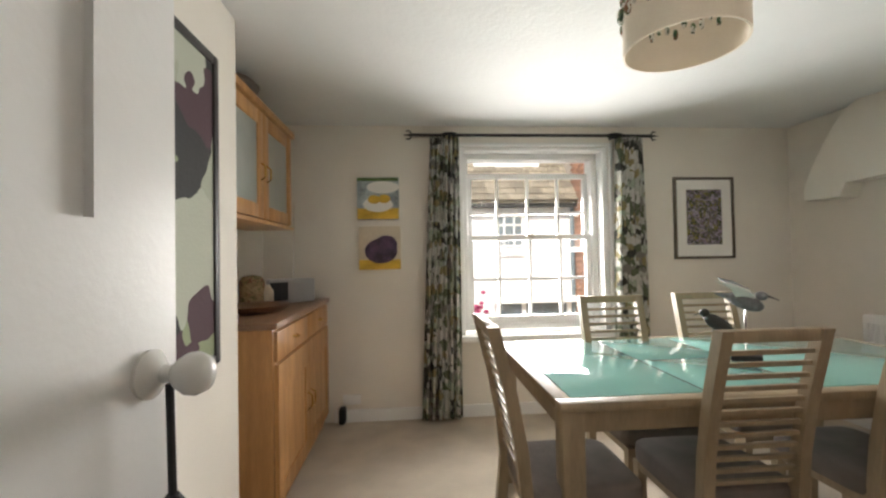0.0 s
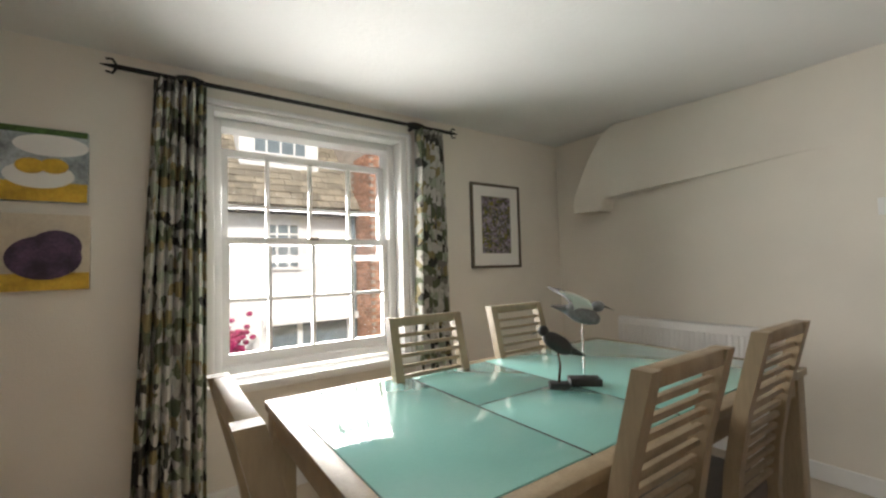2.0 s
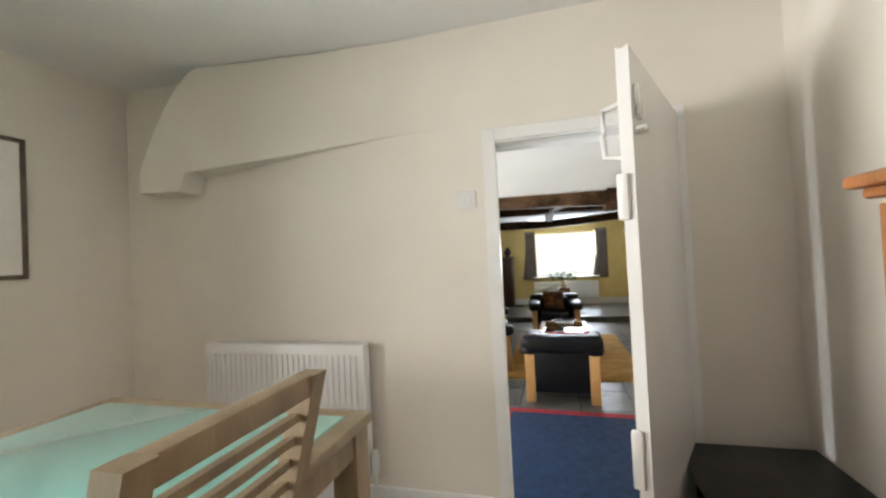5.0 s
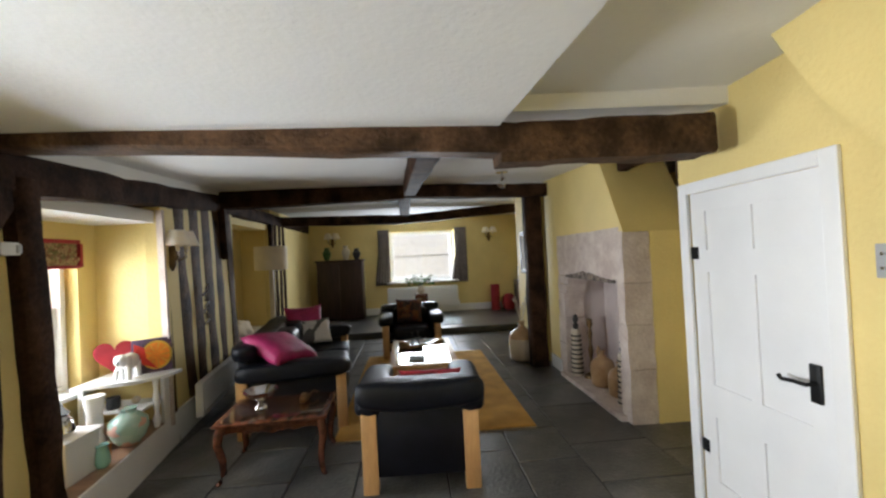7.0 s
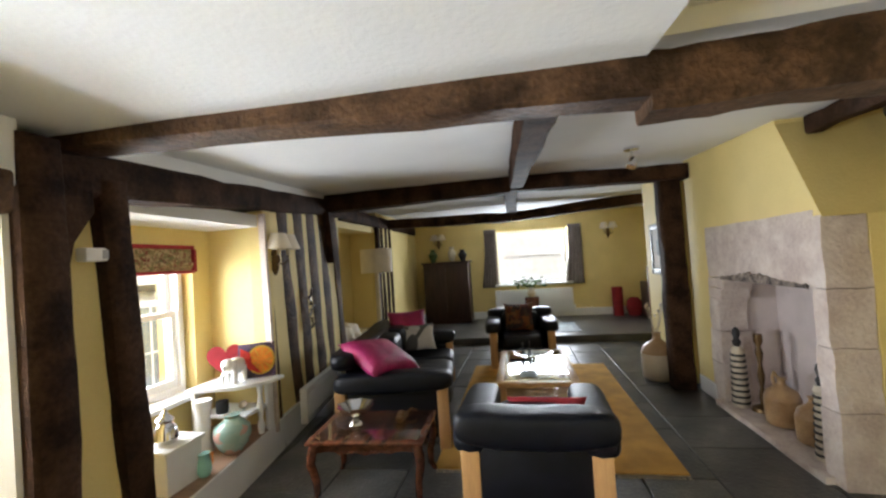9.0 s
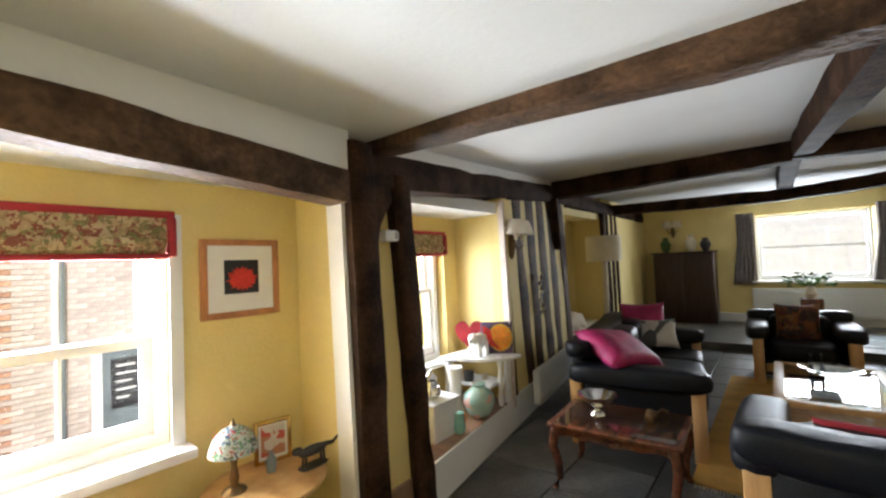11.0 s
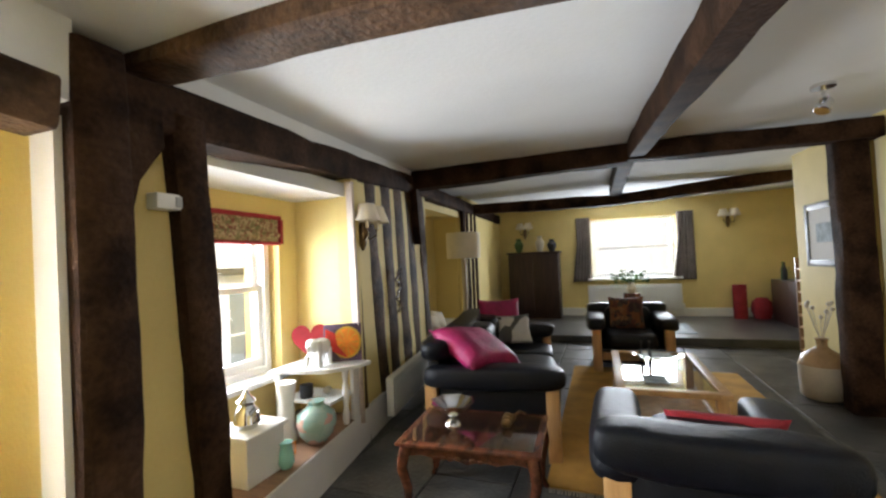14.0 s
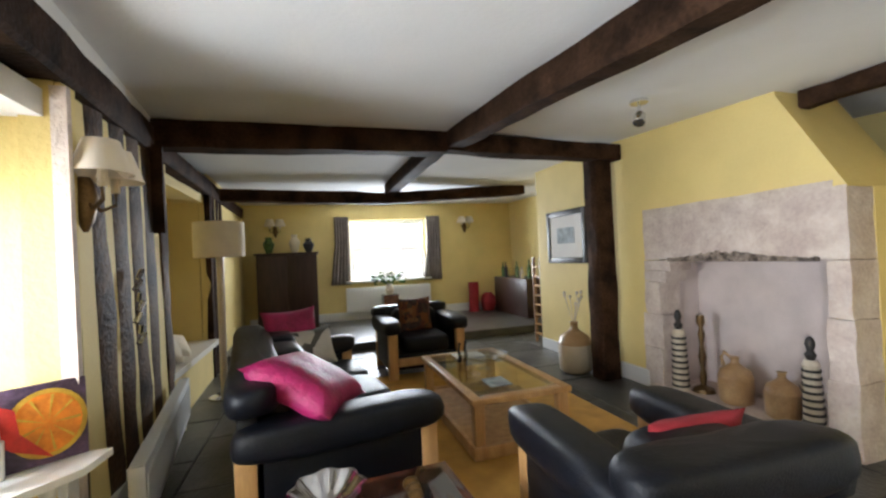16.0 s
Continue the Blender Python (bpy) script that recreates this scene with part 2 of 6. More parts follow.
def tube(bm, pts, r, seg=8, r1=None):
    pts = [Vector(p) for p in pts]
    rings = []
    for i, p in enumerate(pts):
        d = (pts[min(i + 1, len(pts) - 1)] - pts[max(i - 1, 0)]).normalized()
        u = d.orthogonal().normalized() if abs(d.z) > 0.95 else d.cross(Vector((0, 0, 1))).normalized()
        w = d.cross(u)
        q = r if r1 is None else r + (r1 - r) * i / (len(pts) - 1)
        rings.append([bm.verts.new(p + q * (math.cos(2 * math.pi * k / seg) * u + math.sin(2 * math.pi * k / seg) * w)) for k in range(seg)])
    for a, b in zip(rings, rings[1:]):
        for k in range(seg):
            bm.faces.new((a[k], a[(k + 1) % seg], b[(k + 1) % seg], b[k]))
    bm.faces.new(list(reversed(rings[0])))
    bm.faces.new(rings[-1])
    return bm


def puff(bm, c, s, e=0.45, seg=20, rings=12, wob=0.0, m=None):
    """A padded block: a superellipsoid of half sizes s about c; e nearer 0 is squarer."""
    def p(v, k):
        return math.copysign(abs(v) ** k, v)
    c, rows = Vector(c), []
    for j in range(rings + 1):
        ph = -math.pi / 2 + math.pi * j / rings
        row = []
        for i in range(seg):
            th = 2 * math.pi * i / seg
            q = Vector((s[0] * p(math.cos(ph), e) * p(math.cos(th), e), s[1] * p(math.cos(ph), e) * p(math.sin(th), e), s[2] * p(math.sin(ph), e)))
            if wob:
                q *= 1 + wob * noise.noise((q + c) * 6)
            row.append(bm.verts.new(c + (m @ q if m else q)))
        rows.append(row)
    for a, b in zip(rows, rows[1:]):
        for i in range(seg):
            bm.faces.new((a[i], a[(i + 1) % seg], b[(i + 1) % seg], b[i]))
    bmesh.ops.remove_doubles(bm, verts=bm.verts[:], dist=0.0004)
    return bm


def timber(bm, a, b, w, h, rough=0.012, steps=14):
    """A hewn beam from a to b (centres), w wide and h high, with uneven faces."""
    a, b = Vector(a), Vector(b)
    d = (b - a).normalized()
    up = Vector((0, 0, 1)) if abs(d.z) < 0.9 else Vector((1, 0, 0))
    u = d.cross(up).normalized()
    v = u.cross(d)
    rings = []
    for i in range(steps + 1):
        p = a.lerp(b, i / steps)
        ring = []
        for x, y in ((-1, -0.8), (-0.85, -1), (0, -1.0), (0.85, -1), (1, -0.8), (1, 0), (1, 0.8), (0.85, 1), (0, 1), (-0.85, 1), (-1, 0.8), (-1, 0)):
            q = p + u * x * w / 2 + v * y * h / 2
            k = noise.noise(q * 3.1) * rough + noise.noise(q * 11) * rough * 0.5
            ring.append(bm.verts.new(q + (u * x + v * y) * k))
        rings.append(ring)
    for r, s in zip(rings, rings[1:]):
        for i in range(12):
            bm.faces.new((r[i], s[i], s[(i + 1) % 12], r[(i + 1) % 12]))
    bm.faces.new(rings[0])
    bm.faces.new(list(reversed(rings[-1])))
    return bm


def mesh(name, bm, material, smooth=None):
    bmesh.ops.recalc_face_normals(bm, faces=bm.faces[:])
    me = bpy.data.meshes.new(name)
    bm.to_mesh(me)
    bm.free()
    me.materials.append(material)
    if smooth is not None:
        me.polygons.foreach_set("use_smooth", [True] * len(me.polygons))
        me.set_sharp_from_angle(angle=radians(smooth))
    return me


def part(name, bm, material, parent, label="", smooth=40):
    ob = new(name, mesh(name, bm, material, smooth))
    ob.parent = parent
    return tagged(ob, label)


def thing(name, at, label, category, group="", turn=0):
    ob = new(name)
    ob.empty_display_size = 0.1
    ob.matrix_basis = pose(*at, 0, 0, turn)
    return tagged(ob, label, category, group)


def single(name, bm, material, label, category, group="", smooth=40):
    return tagged(new(name, mesh(name, bm, material, smooth)), label, category, group)


def structure(name, bm, material, label, category, smooth=None):
    return tagged(new(name, mesh(name, bm, material, smooth)), label, category, kind="structure")


# ---- structure: dining room ----
F = -0.34
structure("floor", B((-0.35, -1.6, -0.12, 4.30, 3.56, 0)), M_CARPET, "beige fitted carpet in the dining room", "floor")
structure("wall_north", B((-0.35, 3.56, -0.4, 1.37, 4.0, 2.6), (2.66, 3.56, -0.4, 4.42, 4.0, 2.6), (1.37, 3.56, -0.4, 2.66, 4.0, 0.63), (1.37, 3.56, 2.22, 2.66, 4.0, 2.6)), M_CREAM, "cream painted wall round the sash window", "wall")
structure("wall_east", B((4.30, -1.7, -0.4, 4.40, 0.47, 2.6), (4.30, 1.30, -0.4, 4.40, 3.56, 2.6), (4.30, 0.47, 1.83, 4.40, 1.30, 2.6)), M_CREAM, "cream painted wall with a low doorway", "wall")
structure("wall_south", B((1.55, -0.12, 0, 4.30, 0.05, 2.39), (-0.35, -0.12, 0, 0.66, 0.05, 2.39), (0.66, -0.12, 2.0, 1.55, 0.05, 2.39)), M_CREAM, "cream painted wall with the entrance doorway", "wall")
structure("wall_west", B((-0.35, -1.6, 0, -0.2, 3.56, 2.39)), M_CREAM, "cream painted side wall", "wall")
# Never in view: added behind the entrance to shut out daylight.
structure("unseen_wall_hall", B((-0.2, -1.7, 0, 4.30, -1.6, 2.39)), M_CREAM, "unseen cream wall added to close the hall against outside light", "wall")
structure("wall_stub", B((-0.2, 0.05, 0, 0.22, 2.07, 2.39), bev=0.012), M_CREAM, "white wall return beside the entrance door", "wall")
structure("ceiling_1", B((-0.35, -1.7, 2.39, 4.42, 4.0, 2.5)), M_CEIL, "white plaster ceiling of the dining room", "ceiling")
bm = bmesh.new()
cols = []
for i in range(49):
    y = 1.40 + 1.83 * i / 48
    lo = 1.70 if y > 2.99 else 1.90 - 0.10 * max(0.0, y - 1.75) / 1.24
    hi = 2.385 if y < 2.86 else 1.80 + 0.585 * max(0.0, 1 - ((y - 2.86) / 0.375) ** 1.7)
    x = 4.2995 - 0.18 * max(0.0, (y - 1.40) / 1.75) ** 1.8
    cols.append([bm.verts.new(p) for p in ((x, y, lo), (x, y, hi), (4.30, y, hi), (4.30, y, lo))])
for a, b in zip(cols, cols[1:]):
    for k in range(4):
        bm.faces.new((a[k], b[k], b[(k + 1) % 4], a[(k + 1) % 4]))
bm.faces.new(cols[-1])
structure("wall_bulge", bm, M_CREAM, "cream plaster bulge with a curved end and ledge", "wall")
structure("baseboard_1", B((0.35, 3.542, 0, 4.30, 3.56, 0.10), (4.282, 1.34, 0, 4.30, 3.542, 0.10), (1.62, 0.05, 0, 4.30, 0.068, 0.10), bev=0.004), M_WHITE, "white painted skirting board", "skirting")
structure("trim_1", B((4.284, 1.25, 0, 4.30, 1.31, 1.87), (4.284, 0.43, 1.81, 4.30, 1.25, 1.87), (4.284, 0.43, 0, 4.30, 0.49, 1.81), (4.30, 1.285, 0, 4.41, 1.30, 1.83), (4.302, 1.25, 0, 4.34, 1.285, 1.81), (4.30, 0.47, 0, 4.41, 0.50, 1.83), (4.30, 0.50, 1.80, 4.41, 1.285, 1.83), bev=0.004), M_WHITE, "white painted door frame", "door frame")
structure("threshold", B((4.27, 0.50, -0.12, 4.43, 1.285, 0.012), bev=0.006), M_PINE, "worn honey wood threshold strip", "threshold")

# ---- structure: living room ----


def yl(x):
    """Line of the timbered street-side wall."""
    return 2.81 + (x - 5.87) * 0.146 if x < 9.5 else 3.34 + (x - 9.5) * 0.03


def wallrun(pts, z0, z1, thick, bm=None):
    """A wall along points of the plan, thickened to its left, with z0 and z1 as numbers or (start, end)."""
    bm = bm or bmesh.new()
    for (a, b) in zip(pts, pts[1:]):
        a2, b2 = Vector(a), Vector(b)
        d = (b2 - a2).normalized()
        nrm = Vector((-d.y, d.x)) * thick
        q = [a2, b2, b2 + nrm, a2 + nrm]
        lo = [bm.verts.new((*p, z0)) for p in q]
        hi = [bm.verts.new((*p, z1)) for p in q]
        bm.faces.new(list(reversed(lo)))
        bm.faces.new(hi)
        for i in range(4):
            bm.faces.new((lo[i], lo[(i + 1) % 4], hi[(i + 1) % 4], hi[i]))
    return bm


structure("ground_base", B((4.42, -2.4, -0.6, 12.1, 3.8, F - 0.012)), M_JOINT, "dark mortar bed under stone flags", "floor")
structure("floor_raised", B((12.1, -2.4, -0.6, 14.6, 3.8, -0.225), bev=0.01), M_FLAG, "raised dark stone floor beyond a low step", "floor")
structure("wall_party", B((4.40, -2.4, -0.5, 4.415, 0.47, 2.6), (4.40, 1.30, -0.5, 4.415, 3.24, 2.6), (4.40, 0.47, 1.83, 4.415, 1.30, 2.6)), M_YELLOW, "yellow painted wall with the doorway back", "wall")
structure("wall_alcove", B((4.415, 3.24, -0.5, 4.56, 3.56, 1.9), (5.29, 3.24, -0.5, 6.0, 3.56, 1.9), (4.56, 3.24, -0.5, 5.29, 3.56, 0.38), (4.56, 3.24, 1.40, 5.29, 3.56, 1.9), (5.88, 2.86, -0.5, 5.99, 3.24, 1.9)), M_YELLOW, "yellow painted alcove wall round a sash window", "wall")
structure("wall_infill", B((5.99, 2.88, -0.5, 6.40, 2.97, 1.75)), M_YELLOW, "yellow plaster panel between two oak posts", "wall")
structure("wall_niche", B((6.0, 3.60, -0.5, 6.58, 3.95, 1.9), (7.60, 3.60, -0.5, 7.90, 3.95, 1.9), (6.58, 3.60, -0.5, 7.60, 3.95, 0.27), (6.58, 3.60, 1.42, 7.60, 3.95, 1.9), (7.79, 3.075, -0.5, 7.89, 3.60, 1.9), (6.0, 2.97, -0.5, 6.10, 3.60, 1.9)), M_YELLOW, "yellow painted window niche", "wall")
structure("niche_floor", poly(bmesh.new(), [(6.1, 2.84, -0.5), (7.79, 3.06, -0.5), (7.79, 3.60, -0.5), (6.1, 3.60, -0.5)], (0, 0, 0.43)), M_TOPWOOD, "worn wooden board floor of the window niche", "shelf")
bm = wallrun([(6.40, yl(6.4)), (9.0, yl(9.0))], F, -0.075, -0.03)
structure("trim_2", bm, M_WHITE, "white painted kick board under the niche", "trim")
bm = wallrun([(7.78, yl(7.78)), (9.5, yl(9.5)), (9.85, yl(9.85))], F - 0.1, 2.2, 0.1)
wallrun([(9.85, yl(9.85)), (11.5, yl(11.5))], F - 0.1, 0.1, 0.1, bm)
wallrun([(9.85, yl(9.85) + 0.5), (11.5, yl(11.5) + 0.5)], F - 0.1, 2.2, 0.1, bm)
wallrun([(11.5, yl(11.5)), (14.6, yl(14.6))], F - 0.1, 2.2, 0.1, bm)
bx(bm, 9.75, yl(9.85) + 0.1, F, 9.85, yl(9.85) + 0.6, 2.2)
bx(bm, 11.5, yl(9.85) + 0.16, F, 11.6, yl(9.85) + 0.66, 2.2)
bx(bm, 9.75, yl(9.85) + 0.1, 1.75, 11.6, yl(9.85) + 0.6, 1.85)
structure("wall_timbered", bm, M_YELLOW, "yellow plaster between dark upright timbers", "wall")
structure("wall_far", B((14.5, -2.4, -0.5, 14.8, -0.1, 2.5), (14.5, 1.55, -0.5, 14.8, 3.9, 2.5), (14.5, -0.1, -0.5, 14.8, 1.55, 0.56), (14.5, -0.1, 1.80, 14.8, 1.55, 2.5)), M_YELLOW, "yellow painted end wall with a wide window", "wall")
structure("wall_door", B((4.415, -0.76, -0.5, 5.66, -0.64, 2.5), (6.46, -0.76, -0.5, 6.54, -0.64, 2.5), (5.66, -0.76, 1.46, 6.46, -0.64, 2.5), (6.44, -1.30, -0.5, 6.54, -0.76, 2.5)), M_YELLOW, "yellow painted wall round the white panelled door", "wall")
structure("wall_recess", B((6.54, -1.52, -0.5, 7.53, -1.42, 2.5), (7.532, -1.42, -0.5, 7.60, -1.035, 1.295)), M_YELLOW, "yellow painted recess beside the fireplace", "wall")
bm = bmesh.new()
bx(bm, 9.10, -0.95, -0.5, 9.53, -0.80, 2.4)
poly(bm, [(7.53, -0.80, 1.295), (9.10, -0.80, 1.335), (9.10, -0.80, 2.3), (7.9, -0.80, 2.3), (7.9, -0.80, 1.97)], (0, -0.64, 0))
structure("wall_breast", bm, M_YELLOW, "yellow chimney breast with a sloping shoulder", "wall")
structure("wall_right", B((9.70, -0.92, -0.5, 11.06, -0.80, 2.4), (10.96, -2.1, -0.5, 11.06, -0.92, 2.4), (10.96, -2.4, -0.5, 14.6, -2.1, 2.5)), M_YELLOW, "yellow painted wall beyond the oak post", "wall")
# Added out of sight behind the recess; it blocks the sun from the south.
structure("unseen_wall_back", B((4.42, -2.4, -0.5, 11.4, -2.3, 2.5)), M_YELLOW, "unseen wall added to close the house against the sun", "wall")


def sheet(pts, up=0.1):
    bm = bmesh.new()
    return poly(bm, pts, (0, 0, up))


structure("ceiling_2", sheet([(4.41, 0.44, 1.775), (6.12, 0.565, 1.762), (6.12, 3.2, 1.785), (4.41, 3.2, 1.80)], 0.3), M_CEIL, "white ceiling before the first beam", "ceiling")
structure("ceiling_3", sheet([(4.42, -2.4, 2.06), (6.12, -2.4, 2.0), (6.12, 0.58, 1.93), (4.42, 0.58, 2.06)]), M_CEIL, "raised white ceiling by the door", "ceiling")
structure("ceiling_4", sheet([(6.12, -2.4, 1.90), (9.5, -2.4, 2.09), (9.5, 3.8, 2.09), (6.12, 3.8, 1.80)]), M_CEIL, "white sloping ceiling over the seats", "ceiling")
structure("ceiling_5", sheet([(9.5, -2.4, 2.09), (14.8, -2.4, 2.14), (14.8, 3.9, 2.12), (9.5, 3.9, 2.09)]), M_CEIL, "white ceiling at the far end", "ceiling")
structure("ceiling_6", B((4.415, 2.76, 1.55, 5.86, 3.24, 1.62), (6.1, 3.12, 1.56, 7.79, 3.6, 1.66)), M_CEIL, "white ceiling inside the window alcoves", "ceiling")
bm = bmesh.new()
poly(bm, [(4.42, 2.66, 1.84), (4.42, 2.66, 1.64), (5.86, 2.74, 1.54), (5.86, 2.74, 1.84)], (0, 0.09, 0))
structure("trim_7", bm, M_CEIL, "white plaster frieze over the alcove beam", "trim")
# Unseen slab above all ceilings, added to keep sun and sky out.
structure("unseen_cap", B((-0.4, -2.5, 2.6, 14.9, 4.0, 2.75)), M_DARK, "unseen slab added above the house to keep sun and sky out", "roof")
bm = wallrun([(6.2, yl(6.2) - 0.03), (9.45, yl(9.45) - 0.03)], 1.74, 1.9, 0.16)
for v in bm.verts:
    v.co.z += (v.co.x - 6.2) * 0.072
structure("trim_3", bm, M_CEIL, "white plaster cornice over the wall beam", "cornice")
bm = bmesh.new()
poly(bm, [(5.73, -0.64, 2.12), (5.61, -0.64, 1.89), (5.48, -0.64, 1.66), (5.32, -0.64, 1.46), (4.9, -0.64, 1.1), (4.46, -0.64, 0.75), (4.46, -0.64, 2.12)], (0, 0.20, 0))
structure("stair_soffit", bm, M_YELLOW, "yellow sloping underside of the stairs", "wall")

# ---- timbers ----


def taper(bm, y0, y1, k):
    """Thins a beam along y, from k of its depth at y0 to the whole at y1, keeping its upper face."""
    top = max(v.co.z for v in bm.verts)
    for v in bm.verts:
        f = (v.co.y - y1) / (y0 - y1)
        v.co.z = top + (v.co.z - top) * (1 + (k - 1) * f)
    return bm


OAKS = "dark oak frame of the house"
single("ceiling_beam", taper(timber(bmesh.new(), (6.12, 2.88, 1.745), (6.12, 0.45, 1.70), 0.17, 0.13), 2.88, 0.45, 0.62), M_OAKB, "rough hewn brown oak ceiling beam with nail holes", "beam", OAKS)
single("ceiling_beam", timber(bmesh.new(), (6.13, 0.56, 1.69), (6.13, -0.50, 1.705), 0.19, 0.19), M_OAKB, "thicker hewn brown oak beam end", "beam", OAKS)
single("ceiling_beam", timber(bmesh.new(), (6.2, 0.875, 1.765), (9.42, 0.985, 2.03), 0.15, 0.18), M_OAK, "dark oak beam running along the ceiling", "beam", OAKS)
single("ceiling_beam", timber(bmesh.new(), (9.55, 1.05, 2.04), (12.1, 1.08, 2.03), 0.17, 0.17), M_OAK, "dark oak beam running on to the far end", "beam", OAKS)
single("ceiling_beam", timber(bmesh.new(), (9.45, 3.38, 1.97), (9.45, 1.05, 2.00), 0.19, 0.20), M_OAK, "dark oak cross beam over the sofa", "beam", OAKS)
single("ceiling_beam", timber(bmesh.new(), (9.45, 1.05, 2.00), (9.45, -0.79, 1.96), 0.19, 0.16), M_OAK, "dark oak cross beam on the post", "beam", OAKS)
single("ceiling_beam", timber(bmesh.new(), (12.2, 3.42, 1.95), (12.2, 1.1, 1.90), 0.2, 0.17), M_OAK, "dark oak cross beam above the step", "beam", OAKS)
single("ceiling_beam", timber(bmesh.new(), (12.2, 1.1, 1.90), (12.2, -1.2, 2.05), 0.2, 0.17), M_OAK, "bowed dark oak cross beam above the step", "beam", OAKS)
single("wall_plate", timber(bmesh.new(), (5.95, yl(5.95) + 0.06, 1.63), (9.5, yl(9.5) + 0.06, 1.94), 0.22, 0.19), M_OAK, "dark oak wall beam over the niche", "beam", OAKS)
single("wall_plate", timber(bmesh.new(), (9.55, yl(9.55) + 0.06, 1.93), (14.4, yl(14.4) + 0.06, 1.95), 0.2, 0.18), M_OAK, "dark oak wall beam at the far end", "beam", OAKS)
single("alcove_beam", timber(bmesh.new(), (4.42, 2.63, 1.585), (5.78, 2.72, 1.50), 0.14, 0.15), M_OAKB, "brown oak beam with old mortise holes", "beam", OAKS)
bm = timber(bmesh.new(), (5.965, 2.80, F), (5.925, 2.79, 1.74), 0.16, 0.16)
poly(bm, [(5.96, 2.725, 1.68), (6.11, 2.735, 1.68), (6.125, 2.735, 1.47), (6.09, 2.735, 1.42), (6.04, 2.735, 1.34), (6.01, 2.73, 1.22), (5.96, 2.725, 1.05)], (0, 0.13, 0))
single("oak_post", bm, M_OAK, "dark oak post with a curved brace", "post", OAKS)
single("oak_post", timber(bmesh.new(), (6.42, 2.89, F), (6.28, 2.88, 1.64), 0.15, 0.14), M_OAK, "dark oak stud at the edge of the niche", "post", OAKS)
single("oak_post", timber(bmesh.new(), (9.54, -0.63, F), (9.52, -0.62, 1.93), 0.22, 0.2), M_OAK, "broad dark oak post beside the chimney breast", "post", OAKS)
structure("trim_4", poly(bmesh.new(), [(5.862, 2.77, F), (5.862, 2.885, F), (5.824, 2.885, 1.50), (5.824, 2.77, 1.50)], (0.022, 0, 0)), M_CREAM, "flaking white painted edge of the oak post", "trim")
structure("trim_5", poly(bmesh.new(), [(7.81, 3.045, F + 0.2), (7.84, 3.045, F + 0.2), (7.76, 3.03, 1.66), (7.73, 3.03, 1.66)], (0, 0.05, 0)), M_STONE, "pale painted edge of the niche", "trim")
for i, (x, w) in enumerate(((7.90, 0.06), (8.27, 0.17), (8.61, 0.18), (8.98, 0.19), (9.36, 0.18), (9.76, 0.15))):
    lean = 0.055 if i == 0 else 0.11 + 0.02 * math.sin(i * 2.1)
    single("oak_stud", timber(bmesh.new(), (x + lean, yl(x + lean) + 0.02, F), (x - lean, yl(x - lean) + 0.02, 1.86), 0.075, w, 0.012, 12), M_OAKB, "broad brown oak upright leaning in the plaster wall", "stud", OAKS)
for x in (11.55, 11.75, 12.0, 12.25):
    single("oak_stud", timber(bmesh.new(), (x, yl(x) + 0.012, F), (x, yl(x) + 0.012, 1.9), 0.07, 0.11, 0.008, 8), M_OAK, "dark oak upright at the far end", "stud", OAKS)
bm = poly(bmesh.new(), [(9.28, 3.20, 1.86), (9.44, 3.24, 1.86), (9.44, 3.24, 1.25), (9.38, 3.23, 1.55)], (-0.01, 0.12, 0))
single("brace", bm, M_OAK, "curved dark oak brace under the cross beam", "brace", OAKS)

single("ceiling_beam", timber(bmesh.new(), (7.85, -1.0, 1.93), (6.45, -0.86, 1.88), 0.1, 0.12), M_OAK, "short dark beam over the recess", "beam", OAKS)
single("ceiling_beam", timber(bmesh.new(), (7.3, -1.22, 1.80), (6.5, -1.1, 1.62), 0.14, 0.22), M_OAKB, "broad brown timber in the recess", "beam", OAKS)


